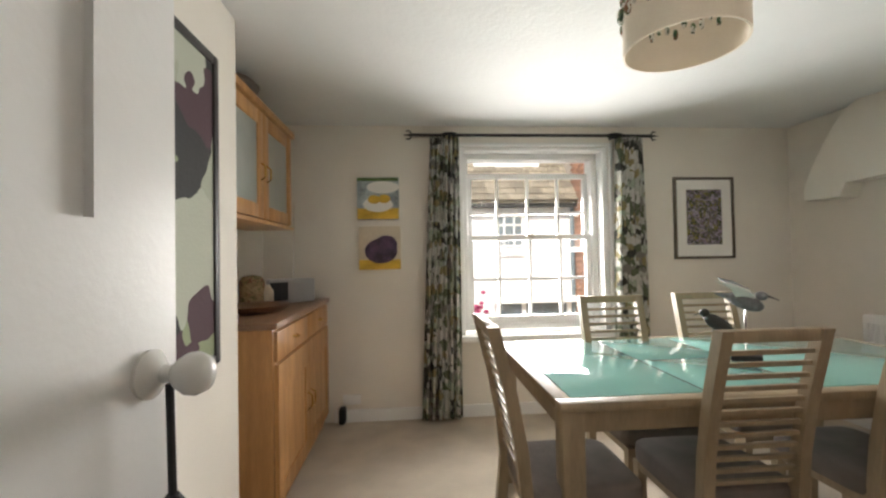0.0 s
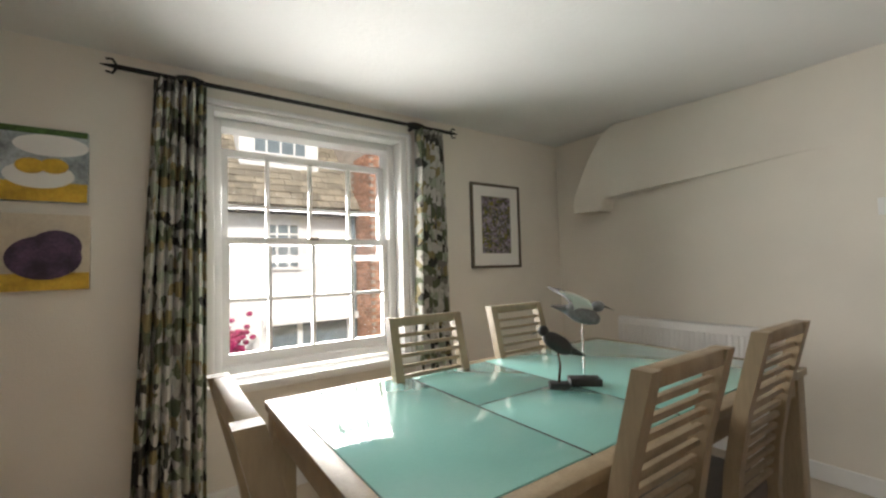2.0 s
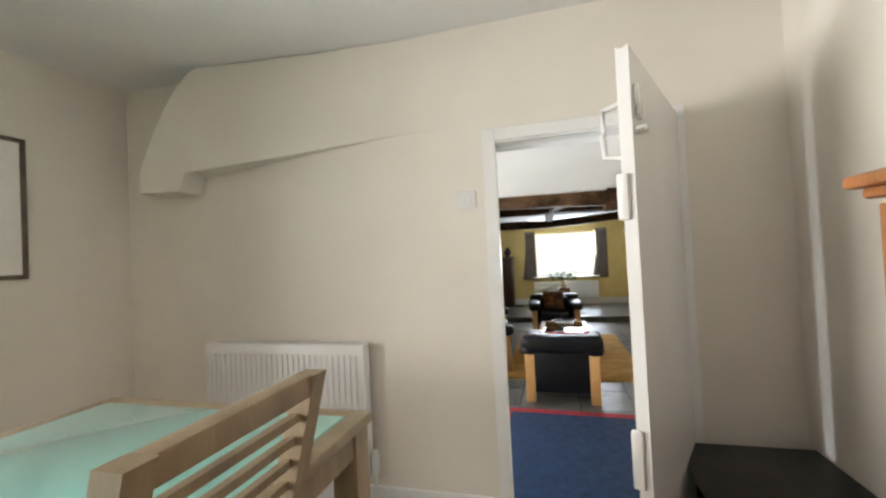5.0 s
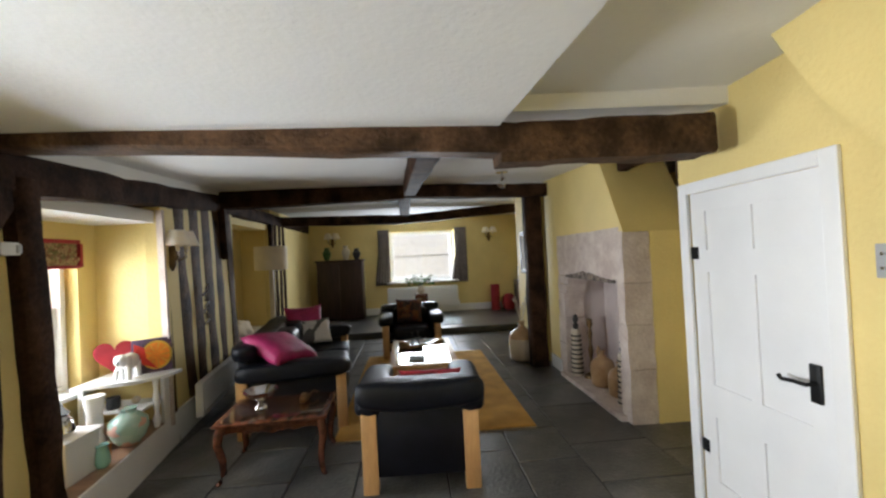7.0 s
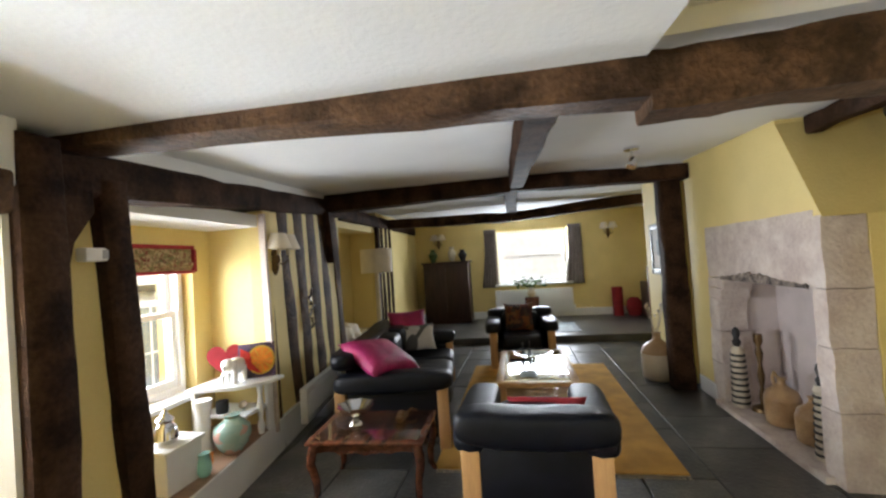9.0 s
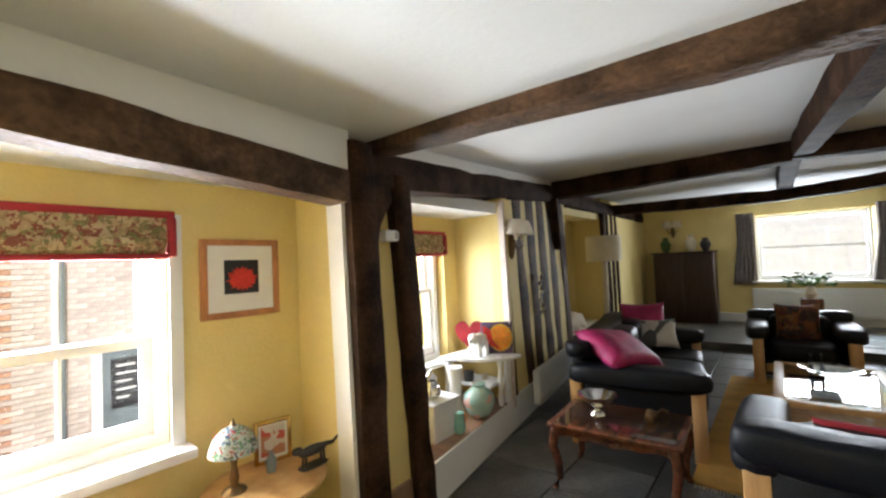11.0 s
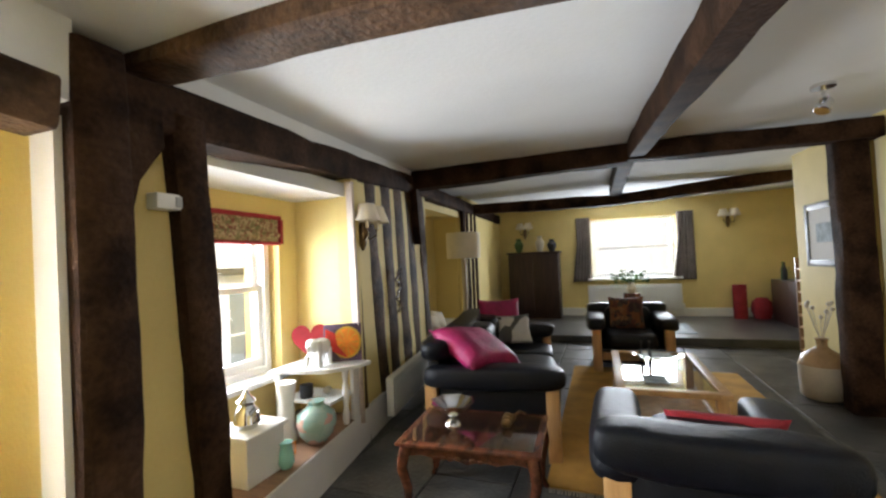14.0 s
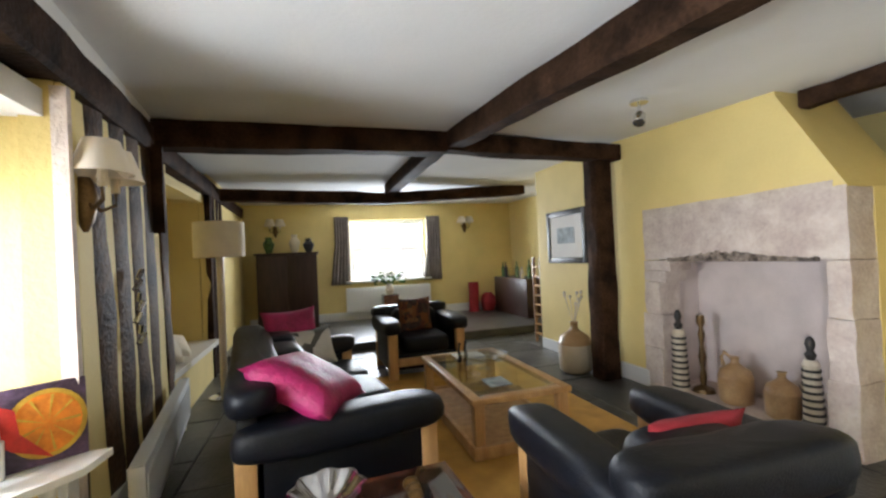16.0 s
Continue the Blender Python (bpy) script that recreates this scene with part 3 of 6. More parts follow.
# ---- windows ----
def sash_window(name, x0, x1, y, z0, z1, cols, rows, label, meet=0.5, axis="y", bar=0.018, top_cols=None, drop=0.0):
    """A sash window filling x0..x1 by z0..z1 at y (or at x = y, along y, when axis is 'x')."""
    root = thing(name, (0, 0, 0), label, "window")
    root["kind"] = "structure"

    def bb(a0, d0, c0, a1, d1, c1):
        return (a0, y + d0, c0, a1, y + d1, c1) if axis == "y" else (y + d0, a0, c0, y + d1, a1, c1)
    w = 0.05
    part("window_frame", B(bb(x0, 0, z0, x0 + w, 0.14, z1), bb(x1 - w, 0, z0, x1, 0.14, z1), bb(x0 + w, 0, z1 - w, x1 - w, 0.14, z1), bb(x0 + w, 0, z0, x1 - w, 0.14, z0 + w), bev=0.004), M_WHITE, root)
    zm = z0 + (z1 - z0) * meet
    for lo, hi, d, nm, nc in ((z0 + w, zm + 0.02, 0.03, "lower_sash", cols), (zm - 0.02 - drop, z1 - w - drop, 0.08, "upper_sash", top_cols or cols)):
        a0, a1, s = x0 + w, x1 - w, 0.042
        bars = [bb(a0, d, lo, a0 + s, d + 0.04, hi), bb(a1 - s, d, lo, a1, d + 0.04, hi), bb(a0 + s, d, hi - s, a1 - s, d + 0.04, hi), bb(a0 + s, d, lo, a1 - s, d + 0.04, lo + (0.06 if nm == "lower_sash" else s))]
        for i in range(1, nc):
            c = a0 + (a1 - a0) * i / nc
            bars.append(bb(c - bar / 2, d + 0.008, lo, c + bar / 2, d + 0.032, hi))
        for j in range(1, rows):
            c = lo + (hi - lo) * j / rows
            bars.append(bb(a0, d + 0.009, c - bar / 2, a1, d + 0.031, c + bar / 2))
        sash = part(nm, B(*bars), M_WHITE, root)
        pane = part("pane", B(bb(a0 + s, d + 0.018, lo, a1 - s, d + 0.022, hi)), M_GLASS, sash)
        pane.visible_shadow = False
    return root


w1 = sash_window("window_1", 1.42, 2.61, 3.68, 0.68, 2.19, 4, 2, "white painted sash window with small panes, lowered at the top", 0.52, bar=0.022, drop=0.11)
part("window_lining", B((1.37, 3.57, 0.63, 1.42, 3.80, 2.22), (2.61, 3.57, 0.63, 2.66, 3.80, 2.22), (1.42, 3.57, 2.19, 2.61, 3.80, 2.22), bev=0.003), M_WHITE, w1)
part("window_sill", B((1.30, 3.50, 0.61, 2.72, 3.70, 0.66), bev=0.008), M_WHITE, w1)
part("architrave", B((1.34, 3.54, 0.66, 1.37, 3.57, 2.25), (2.66, 3.54, 0.66, 2.69, 3.57, 2.25), (1.37, 3.54, 2.22, 2.66, 3.57, 2.25), bev=0.006), M_WHITE, w1)
part("sash_catch", B((1.98, 3.69, 1.475, 2.05, 3.73, 1.50), bev=0.004), M_CHROME, w1)
w2 = sash_window("window_2", 4.57, 5.28, 3.32, 0.40, 1.38, 2, 1, "white sash window with a view of brickwork", 0.46, bar=0.014)
part("window_sill", B((4.52, 3.14, 0.36, 5.33, 3.34, 0.405), bev=0.008), M_WHITE, w2)
part("board", B((4.525, 3.225, 0.40, 4.59, 3.238, 1.4), (5.26, 3.225, 0.40, 5.31, 3.238, 1.4)), M_WHITE, w2)
w3 = sash_window("window_3", 6.60, 7.58, 3.68, 0.28, 1.40, 1, 1, "white sash window in the deep niche", 0.55)
part("window_sill", B((6.55, 3.50, 0.25, 7.68, 3.70, 0.285), bev=0.008), M_WHITE, w3)
w4 = sash_window("window_4", -0.08, 1.53, 14.60, 0.56, 1.80, 3, 2, "wide white sash window at the end of the room", 0.5, axis="x", bar=0.014)
part("window_sill", B((14.38, -0.16, 0.52, 14.62, 1.61, 0.565), bev=0.008), M_WHITE, w4)


# ---- doors ----
def panel_door(name, w, h, t, panels, label, material=M_WHITE):
    """A leaf along local x, hinged at the origin, with recessed panels given as fractions."""
    root = thing(name, (0, 0, 0), label, "door")
    root["kind"] = "structure"
    part("leaf", B((0, -t / 2 + 0.009, 0.005, w, t / 2 - 0.009, h)), material, root)
    xs = sorted({0.0, 1.0} | {p[0] for p in panels} | {p[1] for p in panels})
    zs = sorted({0.0, 1.0} | {p[2] for p in panels} | {p[3] for p in panels})
    bm = bmesh.new()
    for a, b in zip(xs, xs[1:]):
        for c, d in zip(zs, zs[1:]):
            if not any(p[0] <= a and b <= p[1] and p[2] <= c and d <= p[3] for p in panels):
                for s in (-1, 1):
                    y0, y1 = sorted((s * (t / 2 - 0.009), s * t / 2))
                    bx(bm, a * w, y0, c * h + 0.005, b * w, y1, d * h + 0.005)
    bmesh.ops.remove_doubles(bm, verts=bm.verts[:], dist=0.0001)
    part("rail", bm, material, root)
    return root


P6 = [(0.14, 0.46, 0.82, 0.94), (0.54, 0.86, 0.82, 0.94), (0.14, 0.46, 0.40, 0.75), (0.54, 0.86, 0.40, 0.75), (0.14, 0.46, 0.10, 0.30), (0.54, 0.86, 0.10, 0.30)]
d1 = panel_door("door_1", 0.78, 1.82, 0.035, [], "open white painted plank door with a bow handle")
d1.matrix_basis = pose(4.265, 0.485, 0.0, 0, 0, 157)
bm = tube(bmesh.new(), [(0.74, 0.018, 1.52), (0.74, 0.07, 1.53), (0.74, 0.075, 1.60), (0.74, 0.07, 1.67), (0.74, 0.018, 1.68)], 0.009)
for v in bm.verts:
    v.co.y = -v.co.y
part("handle", bm, M_WHITE, d1, "white bow handle")
part("latch", B((0.70, 0.018, 1.63, 0.76, 0.03, 1.72), (0.74, 0.018, 1.58, 0.77, 0.05, 1.60), bev=0.003), M_CHROME, d1)
part("hinge", B((0.0, 0.018, 1.60, 0.012, 0.026, 1.70), (0.0, 0.018, 0.2, 0.012, 0.026, 0.3)), M_WHITE, d1)
part("edge_plate", B((0.775, -0.03, 1.34, 0.795, 0.0, 1.47), (0.775, -0.03, 0.60, 0.795, 0.0, 0.76), bev=0.006), M_WHITE, d1)
d2 = panel_door("door_2", 0.79, 1.79, 0.04, P6, "closed white six-panel door with black ironwork")
d2.matrix_basis = pose(6.455, -0.665, F, 0, 0, 180)
tb = bmesh.new()
bx(tb, 0.685, -0.034, 0.83, 0.735, -0.02, 0.99, 0.004)
part("handle_plate", tb, M_IRON, d2, "black iron handle plate")
part("lever", tube(bmesh.new(), [(0.71, -0.03, 0.91), (0.71, -0.075, 0.91), (0.66, -0.08, 0.912), (0.60, -0.078, 0.905), (0.585, -0.078, 0.92)], 0.009), M_IRON, d2, "black iron lever")
for z in (0.32, 1.42):
    part("hinge", B((0.0, -0.03, z, 0.05, -0.02, z + 0.07), (0.02, -0.034, z + 0.02, 0.035, -0.03, z + 0.05), bev=0.003), M_IRON, d2, "black H hinge")
structure("trim_6", B((6.455, -0.64, F, 6.525, -0.618, 1.52), (5.59, -0.64, F, 5.665, -0.618, 1.52), (5.665, -0.64, 1.455, 6.455, -0.618, 1.52), bev=0.005), M_WHITE, "white architrave round the panelled door", "door frame")
d3 = panel_door("door_3", 0.78, 1.98, 0.04, [(0.14, 0.86, 0.08, 0.50), (0.14, 0.86, 0.68, 0.95)], "open white panelled entrance door")
d3.matrix_basis = pose(0.66, -0.12, 0.0, 0, 0, 86.5)
kn = bmesh.new()
lathe(kn, [(0.024, 0), (0.025, 0.005), (0.016, 0.012), (0.009, 0.016), (0.009, 0.026), (0.015, 0.032), (0.021, 0.042), (0.0215, 0.05), (0.017, 0.06), (0.007, 0.065)], seg=28)
bmesh.ops.transform(kn, matrix=pose(0.735, -0.02, 1.20, 90, 0, 0), verts=kn.verts[:])
part("knob", kn, M_PORCELAIN, d3, "white porcelain knob")
ts = bmesh.new()
tube(ts, [(0.735, -0.042, 1.19), (0.736, -0.044, 1.07)], 0.004)
lathe(ts, [(0.006, 0), (0.013, -0.012), (0.015, -0.03), (0.02, -0.15), (0.021, -0.2)], 0.736, -0.044, 1.08, 14)
part("tassel", ts, M_DARK, d3, "dark key tassel")


# ---- outside ----
structure("ground", B((-60, 4.0, -2.9, 70, 80, -2.8), (14.8, -40, -2.9, 70, 4.0, -2.8)), M_GROUND, "grey street outside the windows", "ground")


def cottage_window(root, x0, z0, x1, z1, y, cols, rows):
    w = part("window", B((x0, y - 0.03, z0, x0 + 0.06, y, z1), (x1 - 0.06, y - 0.03, z0, x1, y, z1), (x0 + 0.06, y - 0.03, z1 - 0.06, x1 - 0.06, y, z1), (x0 + 0.06, y - 0.03, z0, x1 - 0.06, y, z0 + 0.06), *[(x0 + (x1 - x0) * i / cols - 0.02, y - 0.025, z0 + 0.06, x0 + (x1 - x0) * i / cols + 0.02, y - 0.002, z1 - 0.06) for i in range(1, cols)], *[(x0 + 0.06, y - 0.024, z0 + (z1 - z0) * j / rows - 0.02, x1 - 0.06, y - 0.004, z0 + (z1 - z0) * j / rows + 0.02) for j in range(1, rows)]), M_WHITE, root)
    part("pane", B((x0 + 0.03, y - 0.012, z0 + 0.03, x1 - 0.03, y - 0.001, z1 - 0.03)), M_GREYPAINT, w)


h1 = thing("white_house", (0.38, 0, 0.34), "white rendered house across the street under a stone roof", "house")
part("wall", B((-6, 10.0, -3.14, 4.55, 14, 2.2)), M_RENDERW, h1)
part("eaves", B((-6, 9.75, 2.12, 4.55, 10.0, 2.24)), M_DARK, h1)
cottage_window(h1, 2.58, 0.95, 3.30, 1.95, 9.99, 3, 4)
cottage_window(h1, -1.5, 0.4, -0.4, 1.75, 9.99, 3, 4)
part("shop_front", B((2.5, 9.9, -3.14, 4.5, 9.99, -2.9), (2.5, 9.75, -0.16, 4.5, 9.99, -0.02), (2.5, 9.9, -2.9, 2.6, 9.99, -0.16), (3.2, 9.9, -2.9, 3.3, 9.99, -0.16), (4.3, 9.9, -2.9, 4.4, 9.99, -0.16)), M_RENDERW, h1)
part("shop_glass", B((2.6, 9.95, -2.9, 4.3, 9.99, -0.16)), M_GREYPAINT, h1)
part("downpipe", tube(bmesh.new(), [(4.48, 9.92, -2.7), (4.48, 9.92, 2.1)], 0.05), M_GREYPAINT, h1)
part("string_course", B((-6, 9.95, 0.42, 4.55, 10.0, 0.5)), M_RENDERW, h1)
roof = part("roof", poly(bmesh.new(), [(-6, 9.7, 2.2), (4.6, 9.7, 2.2), (4.6, 13, 5.6), (-6, 13, 5.6)], (0, 0.1, 0.1)), M_SLATE, h1)
d = part("dormer", B((2.2, 10.6, 3.2, 3.9, 12.5, 4.6)), M_RENDERW, h1)
cottage_window(h1, 2.45, 3.5, 3.65, 4.4, 10.59, 4, 2)
slate = [mesh("slate", bx(bmesh.new(), 0, 0, 0, 0.26 + 0.05 * k, 0.30, 0.025), M_SLATE) for k in range(3)]
slope = math.degrees(math.atan2(3.4, 3.3))
for r in range(11):
    x = -1.2 + (r % 2) * 0.13
    k = 0
    while x < 4.5:
        i = (r * 7 + k * 5) % 3
        s = new("slate", slate[i])
        s.parent = roof
        s.matrix_basis = pose(x, 9.66 + r * 0.16, 2.26 + r * 0.165, slope - 4 + (k % 3), random.uniform(-2, 2), random.uniform(-1.5, 1.5))
        x += 0.27 + 0.05 * i
        k += 1
flowers = bmesh.new()
for i in range(70):
    puff(flowers, (2.30 + random.gauss(0, 0.17), 9.55 + random.gauss(0, 0.08), 0.0 + random.gauss(0, 0.17)), (0.06, 0.06, 0.05), 1.0, 6, 4)
single("hanging_basket", flowers, M_PINK, "hanging basket of pink flowers on the white house", "flowers")

h2 = thing("brick_house", (0, 0, 0), "red brick house next to the white house", "house")
bw = part("wall", B((4.94, 9.2, -2.8, 9.0, 14, 6.5)), M_MORTAR, h2)
part("roof", B((5.1, 9.1, 6.5, 9.1, 14.1, 6.7)), M_SLATE, h2)
# Red bricks at the corner; the rest paled to imitate overexposure.
bricks = [mesh("brick", bx(bmesh.new(), 0, 0, 0, 0.215, 0.03, 0.065), m) for m in (M_BRICK, M_GLAREBRICK)]
for r in range(72):
    for k in range(9):
        s = new("brick", bricks[1 if k > 0 else 0])
        s.parent = bw
        s.matrix_basis = pose(5.05 + k * 0.225 - (r % 2) * 0.11, 9.178, -1.6 + r * 0.075)
for r in range(72):
    for k in range(4):
        s = new("brick", bricks[0])
        s.parent = bw
        s.matrix_basis = pose(4.918, 9.42 + k * 0.225 - (r % 2) * 0.11, -1.6 + r * 0.075, 0, 0, -90)
part("doorway", B((6.2, 9.1, -2.8, 6.85, 9.17, 0.05)), M_GREYPAINT, h2, "grey painted door")
part("notice", B((6.3, 9.07, -0.8, 6.7, 9.098, -0.08)), M_DARK, h2, "dark notice with pale lines")
part("notice_line", B(*[(6.36, 9.055, -0.2 - i * 0.12, 6.36 + w * 0.8, 9.068, -0.17 - i * 0.12) for i, w in enumerate((0.3, 0.32, 0.25, 0.3, 0.2))]), M_WHITE, h2)
part("surround", B((6.08, 9.08, -2.8, 6.2, 9.17, 0.2), (6.85, 9.08, -2.8, 7.25, 9.17, 0.2), (6.2, 9.08, 0.05, 6.85, 9.17, 0.2)), M_RENDERW, h2)
part("downpipe", tube(bmesh.new(), [(5.75, 9.1, -2.8), (5.75, 9.1, 6.3)], 0.05), M_GREYPAINT, h2)
h5 = thing("pale_house", (0, 0, 0), "pale house along the street with grey windows", "house")
part("wall", B((9.0, 8.6, -2.8, 26, 9.4, 5)), M_RENDERW, h5)
for x in (11.5, 13.6, 16.0):
    cottage_window(h5, x, -1.3, x + 1.0, 0.7, 8.59, 2, 2)
part("cornice", B((9.0, 8.45, 0.95, 26, 8.6, 1.1)), M_DARK, h5)
# Added white slab imitates the blown-out view through the end window.
h6 = thing("garden_building", (0, 0, 0), "plain white slab standing in for the glare beyond the end window", "house")
part("wall", B((22, -8, -2.8, 22.5, 12, 6)), M_RENDERW, h6)


# ---- dining furniture ----
def dining_chair(at, turn, label="taupe wooden dining chair with a slatted back and padded seat"):
    c = thing("dining_chair", at, label, "chair", "chairs round the table", turn)
    back = [(-0.27, 0), (-0.22, 0.25), (-0.20, 0.45), (-0.215, 0.62), (-0.25, 0.82), (-0.31, 1.06)]
    for s in (-1, 1):
        bm = bmesh.new()
        w = 0.022
        q = [(s * 0.172 - 0.02, y - w, z) for y, z in back] + [(s * 0.172 - 0.02, y + w, z) for y, z in reversed(back)]
        part("leg", poly(bm, q, (0.04, 0, 0)), M_GREYWOOD, c)
        part("leg", poly(bmesh.new(), [(s * 0.172 - 0.02, 0.19, 0.40), (s * 0.172 - 0.02, 0.23, 0.40), (s * 0.172 - 0.015, 0.225, 0), (s * 0.172 - 0.015, 0.195, 0)], (0.038, 0, 0)), M_GREYWOOD, c)
    part("seat_frame", B((-0.152, -0.19, 0.37, 0.152, -0.16, 0.42), (-0.152, 0.19, 0.37, 0.152, 0.22, 0.42), (-0.187, -0.18, 0.37, -0.157, 0.19, 0.42), (0.157, -0.18, 0.37, 0.187, 0.19, 0.42)), M_GREYWOOD, c)
    part("seat", puff(bmesh.new(), (0, 0.02, 0.445), (0.205, 0.22, 0.05), 0.3), M_TAUPE, c)

    def yb(z):
        for (a, b), (e, f) in zip(back, back[1:]):
            if b <= z <= f:
                return a + (e - a) * (z - b) / (f - b)
        return -0.31
    part("top_rail", B((-0.152, yb(1.04) - 0.018, 1.02, 0.152, yb(1.04) + 0.018, 1.06), bev=0.004), M_GREYWOOD, c)
    for i in range(12):
        z = 0.52 + i * 0.042
        part("slat", B((-0.154, yb(z) - 0.007, z - 0.007, 0.154, yb(z) + 0.008, z + 0.008)), M_GREYWOOD, c)
    return c


c0 = dining_chair((2.15, 1.74, 0), 0)
for x, y, t in ((2.82, 1.76, 0), (1.58, 1.80, -90), (2.17, 2.28, 180), (2.80, 2.34, 180)):
    copy_thing(c0, pose(x, y, 0, 0, 0, t))
tb = thing("dining_table", (2.49, 2.10, 0), "large wooden dining table with an aqua frosted glass top", "table")
TX, TY = 1.0, 0.53
part("apron", B((-TX + 0.02, -TY + 0.02, 0.69, TX - 0.02, -TY + 0.045, 0.765), (-TX + 0.02, TY - 0.045, 0.69, TX - 0.02, TY - 0.02, 0.765), (-TX + 0.02, -TY + 0.05, 0.69, -TX + 0.045, TY - 0.05, 0.765), (TX - 0.045, -TY + 0.05, 0.69, TX - 0.02, TY - 0.05, 0.765)), M_GREYWOOD, tb)
part("top_frame", B((-TX, -TY, 0.767, TX, -TY + 0.06, 0.798), (-TX, TY - 0.06, 0.767, TX, TY, 0.798), (-TX, -TY + 0.06, 0.767, -TX + 0.06, TY - 0.06, 0.798), (TX - 0.06, -TY + 0.06, 0.767, TX, TY - 0.06, 0.798), bev=0.003), M_GREYWOOD, tb)
for a, b in ((-TX + 0.06, -0.432), (-0.424, 0.006), (0.014, TX - 0.06)):
    for c, d in (((-TY + 0.06, TY - 0.06),) if a < -0.5 or b > 0.5 else ((-TY + 0.06, -0.02), (-0.012, TY - 0.06))):
        part("glass_panel", B((a, c, 0.775, b, d, 0.801), bev=0.002), M_TEAL, tb, "aqua frosted glass panel")
part("inlay", B((-0.432, -TY + 0.06, 0.77, -0.424, TY - 0.06, 0.8005), (0.006, -TY + 0.06, 0.77, 0.014, TY - 0.06, 0.8005), (-0.424, -0.02, 0.77, 0.006, -0.012, 0.8005)), M_DARK, tb, "dark inlay strip")
for sx in (-1, 1):
    for sy in (-1, 1):
        x, y = sx * (TX - 0.05), sy * (TY - 0.05)
        part("leg", B((x - 0.04, y - 0.04, 0, x + 0.04, y + 0.04, 0.765), bev=0.004), M_GREYWOOD, tb)


def bird(at, turn, flying, label):
    b = thing("bird_figure", at, label, "ornament", turn=turn)
    b.scale = (1, 1, 1) if flying else (0.85, 0.85, 0.95)
    part("base", B((-0.06, -0.035, 0, 0.06, 0.035, 0.028) if flying else (-0.045, -0.028, 0, 0.045, 0.028, 0.024), bev=0.003), M_DARK, b, "black block")
    h = 0.275 if flying else 0.18
    if flying:
        part("stem", tube(bmesh.new(), [(0, 0, 0.026), (0, 0, h - 0.03)], 0.004), M_CHROME, b)
    else:
        for y in (-0.012, 0.012):
            part("leg", tube(bmesh.new(), [(0, y, 0.022), (0.008, y, 0.09), (0, y, h - 0.03)], 0.003), M_OAKB, b)
    body = bmesh.new()
    m = pose(0, 0, 0, 0, 22 if flying else 28, 0).to_3x3()
    puff(body, (0, 0, h), (0.075, 0.036, 0.036), 0.95, 16, 10, m=m)
    puff(body, (-0.062, 0, h + 0.05) if not flying else (0.062, 0, h + 0.03), (0.026, 0.022, 0.022), 1, 12, 8)
    tube(body, [(0.06, 0, h - 0.03), (0.12, 0, h - 0.05)] if not flying else [(-0.06, 0, h + 0.02), (-0.12, 0, h + 0.035)], 0.018, 8, 0.003)
    part("body", body, M_BLACKWOOD if not flying else M_BIRD, b)
    part("beak", tube(bmesh.new(), [(0.085, 0, h + 0.03), (0.125, 0, h + 0.012)] if flying else [(-0.085, 0, h + 0.048), (-0.115, 0, h + 0.035)], 0.005, 6, 0.001), M_BLACKWOOD, b)
    if flying:
        for s, mt in ((1, M_BIRD), (-1, M_PORCELAIN)):
            wing = poly(bmesh.new(), [(0.04, s * 0.02, h + 0.02), (-0.03, s * 0.02, h + 0.01), (-0.05, s * 0.06, h + 0.06), (-0.11, s * 0.13, h + 0.10), (-0.05, s * 0.09, h + 0.085), (0.015, s * 0.045, h + 0.055)], (0, 0, 0.006))
            part("wing", wing, mt, b)


bird((2.43, 2.04, 0.801), -40, False, "dark carved wading bird on a black block")
bird((2.545, 2.01, 0.801), -40, True, "grey and white flying bird figure on a steel stem")

# curtains and rail
for x0, x1, lab in ((1.10, 1.42, "full length leaf print curtain gathered at the window"), (2.64, 2.95, "leaf print curtain gathered beside the window")):
    bm = bmesh.new()
    nx, nz = 56, 24
    g = []
    for j in range(nz + 1):
        z = 2.27 - 2.24 * j / nz
        f = j / nz
        row = []
        for i in range(nx + 1):
            u = i / nx
            x = (x0 + x1) / 2 + (u - 0.5) * ((x1 - x0) * (0.72 + 0.3 * f))
            if x0 < 2:
                x -= 0.05 * f
            y = 3.462 + 0.030 * math.sin(u * 6.5 * 2 * math.pi + 0.6 * math.sin(f * 4)) + 0.012 * math.sin(u * 31 + f * 3)
            row.append(bm.verts.new((x, y, z)))
        g.append(row)
    for j in range(nz):
        for i in range(nx):
            bm.faces.new((g[j][i], g[j][i + 1], g[j + 1][i + 1], g[j + 1][i]))
    c = single("curtain", bm, M_CURTAIN, lab, "curtain", "dining curtains", 80)
    so = c.modifiers.new("thick", "SOLIDIFY")
    so.thickness = 0.004
r = thing("curtain_rail", (0, 0, 0), "black wrought iron curtain rail with forged finials", "curtain rail")
part("rod", tube(bmesh.new(), [(1.0, 3.46, 2.285), (2.98, 3.46, 2.285)], 0.013), M_IRON, r)
for x, s in ((1.0, -1), (2.98, 1)):
    bm = bmesh.new()
    tube(bm, [(x, 3.46, 2.285), (x + s * 0.07, 3.46, 2.285)], 0.014, 8, 0.002)
    for k in (-1, 1):
        tube(bm, [(x, 3.46, 2.285), (x + s * 0.02, 3.46, 2.285 + k * 0.035), (x + s * 0.045, 3.46, 2.285 + k * 0.03)], 0.006)
    part("finial", bm, M_IRON, r)
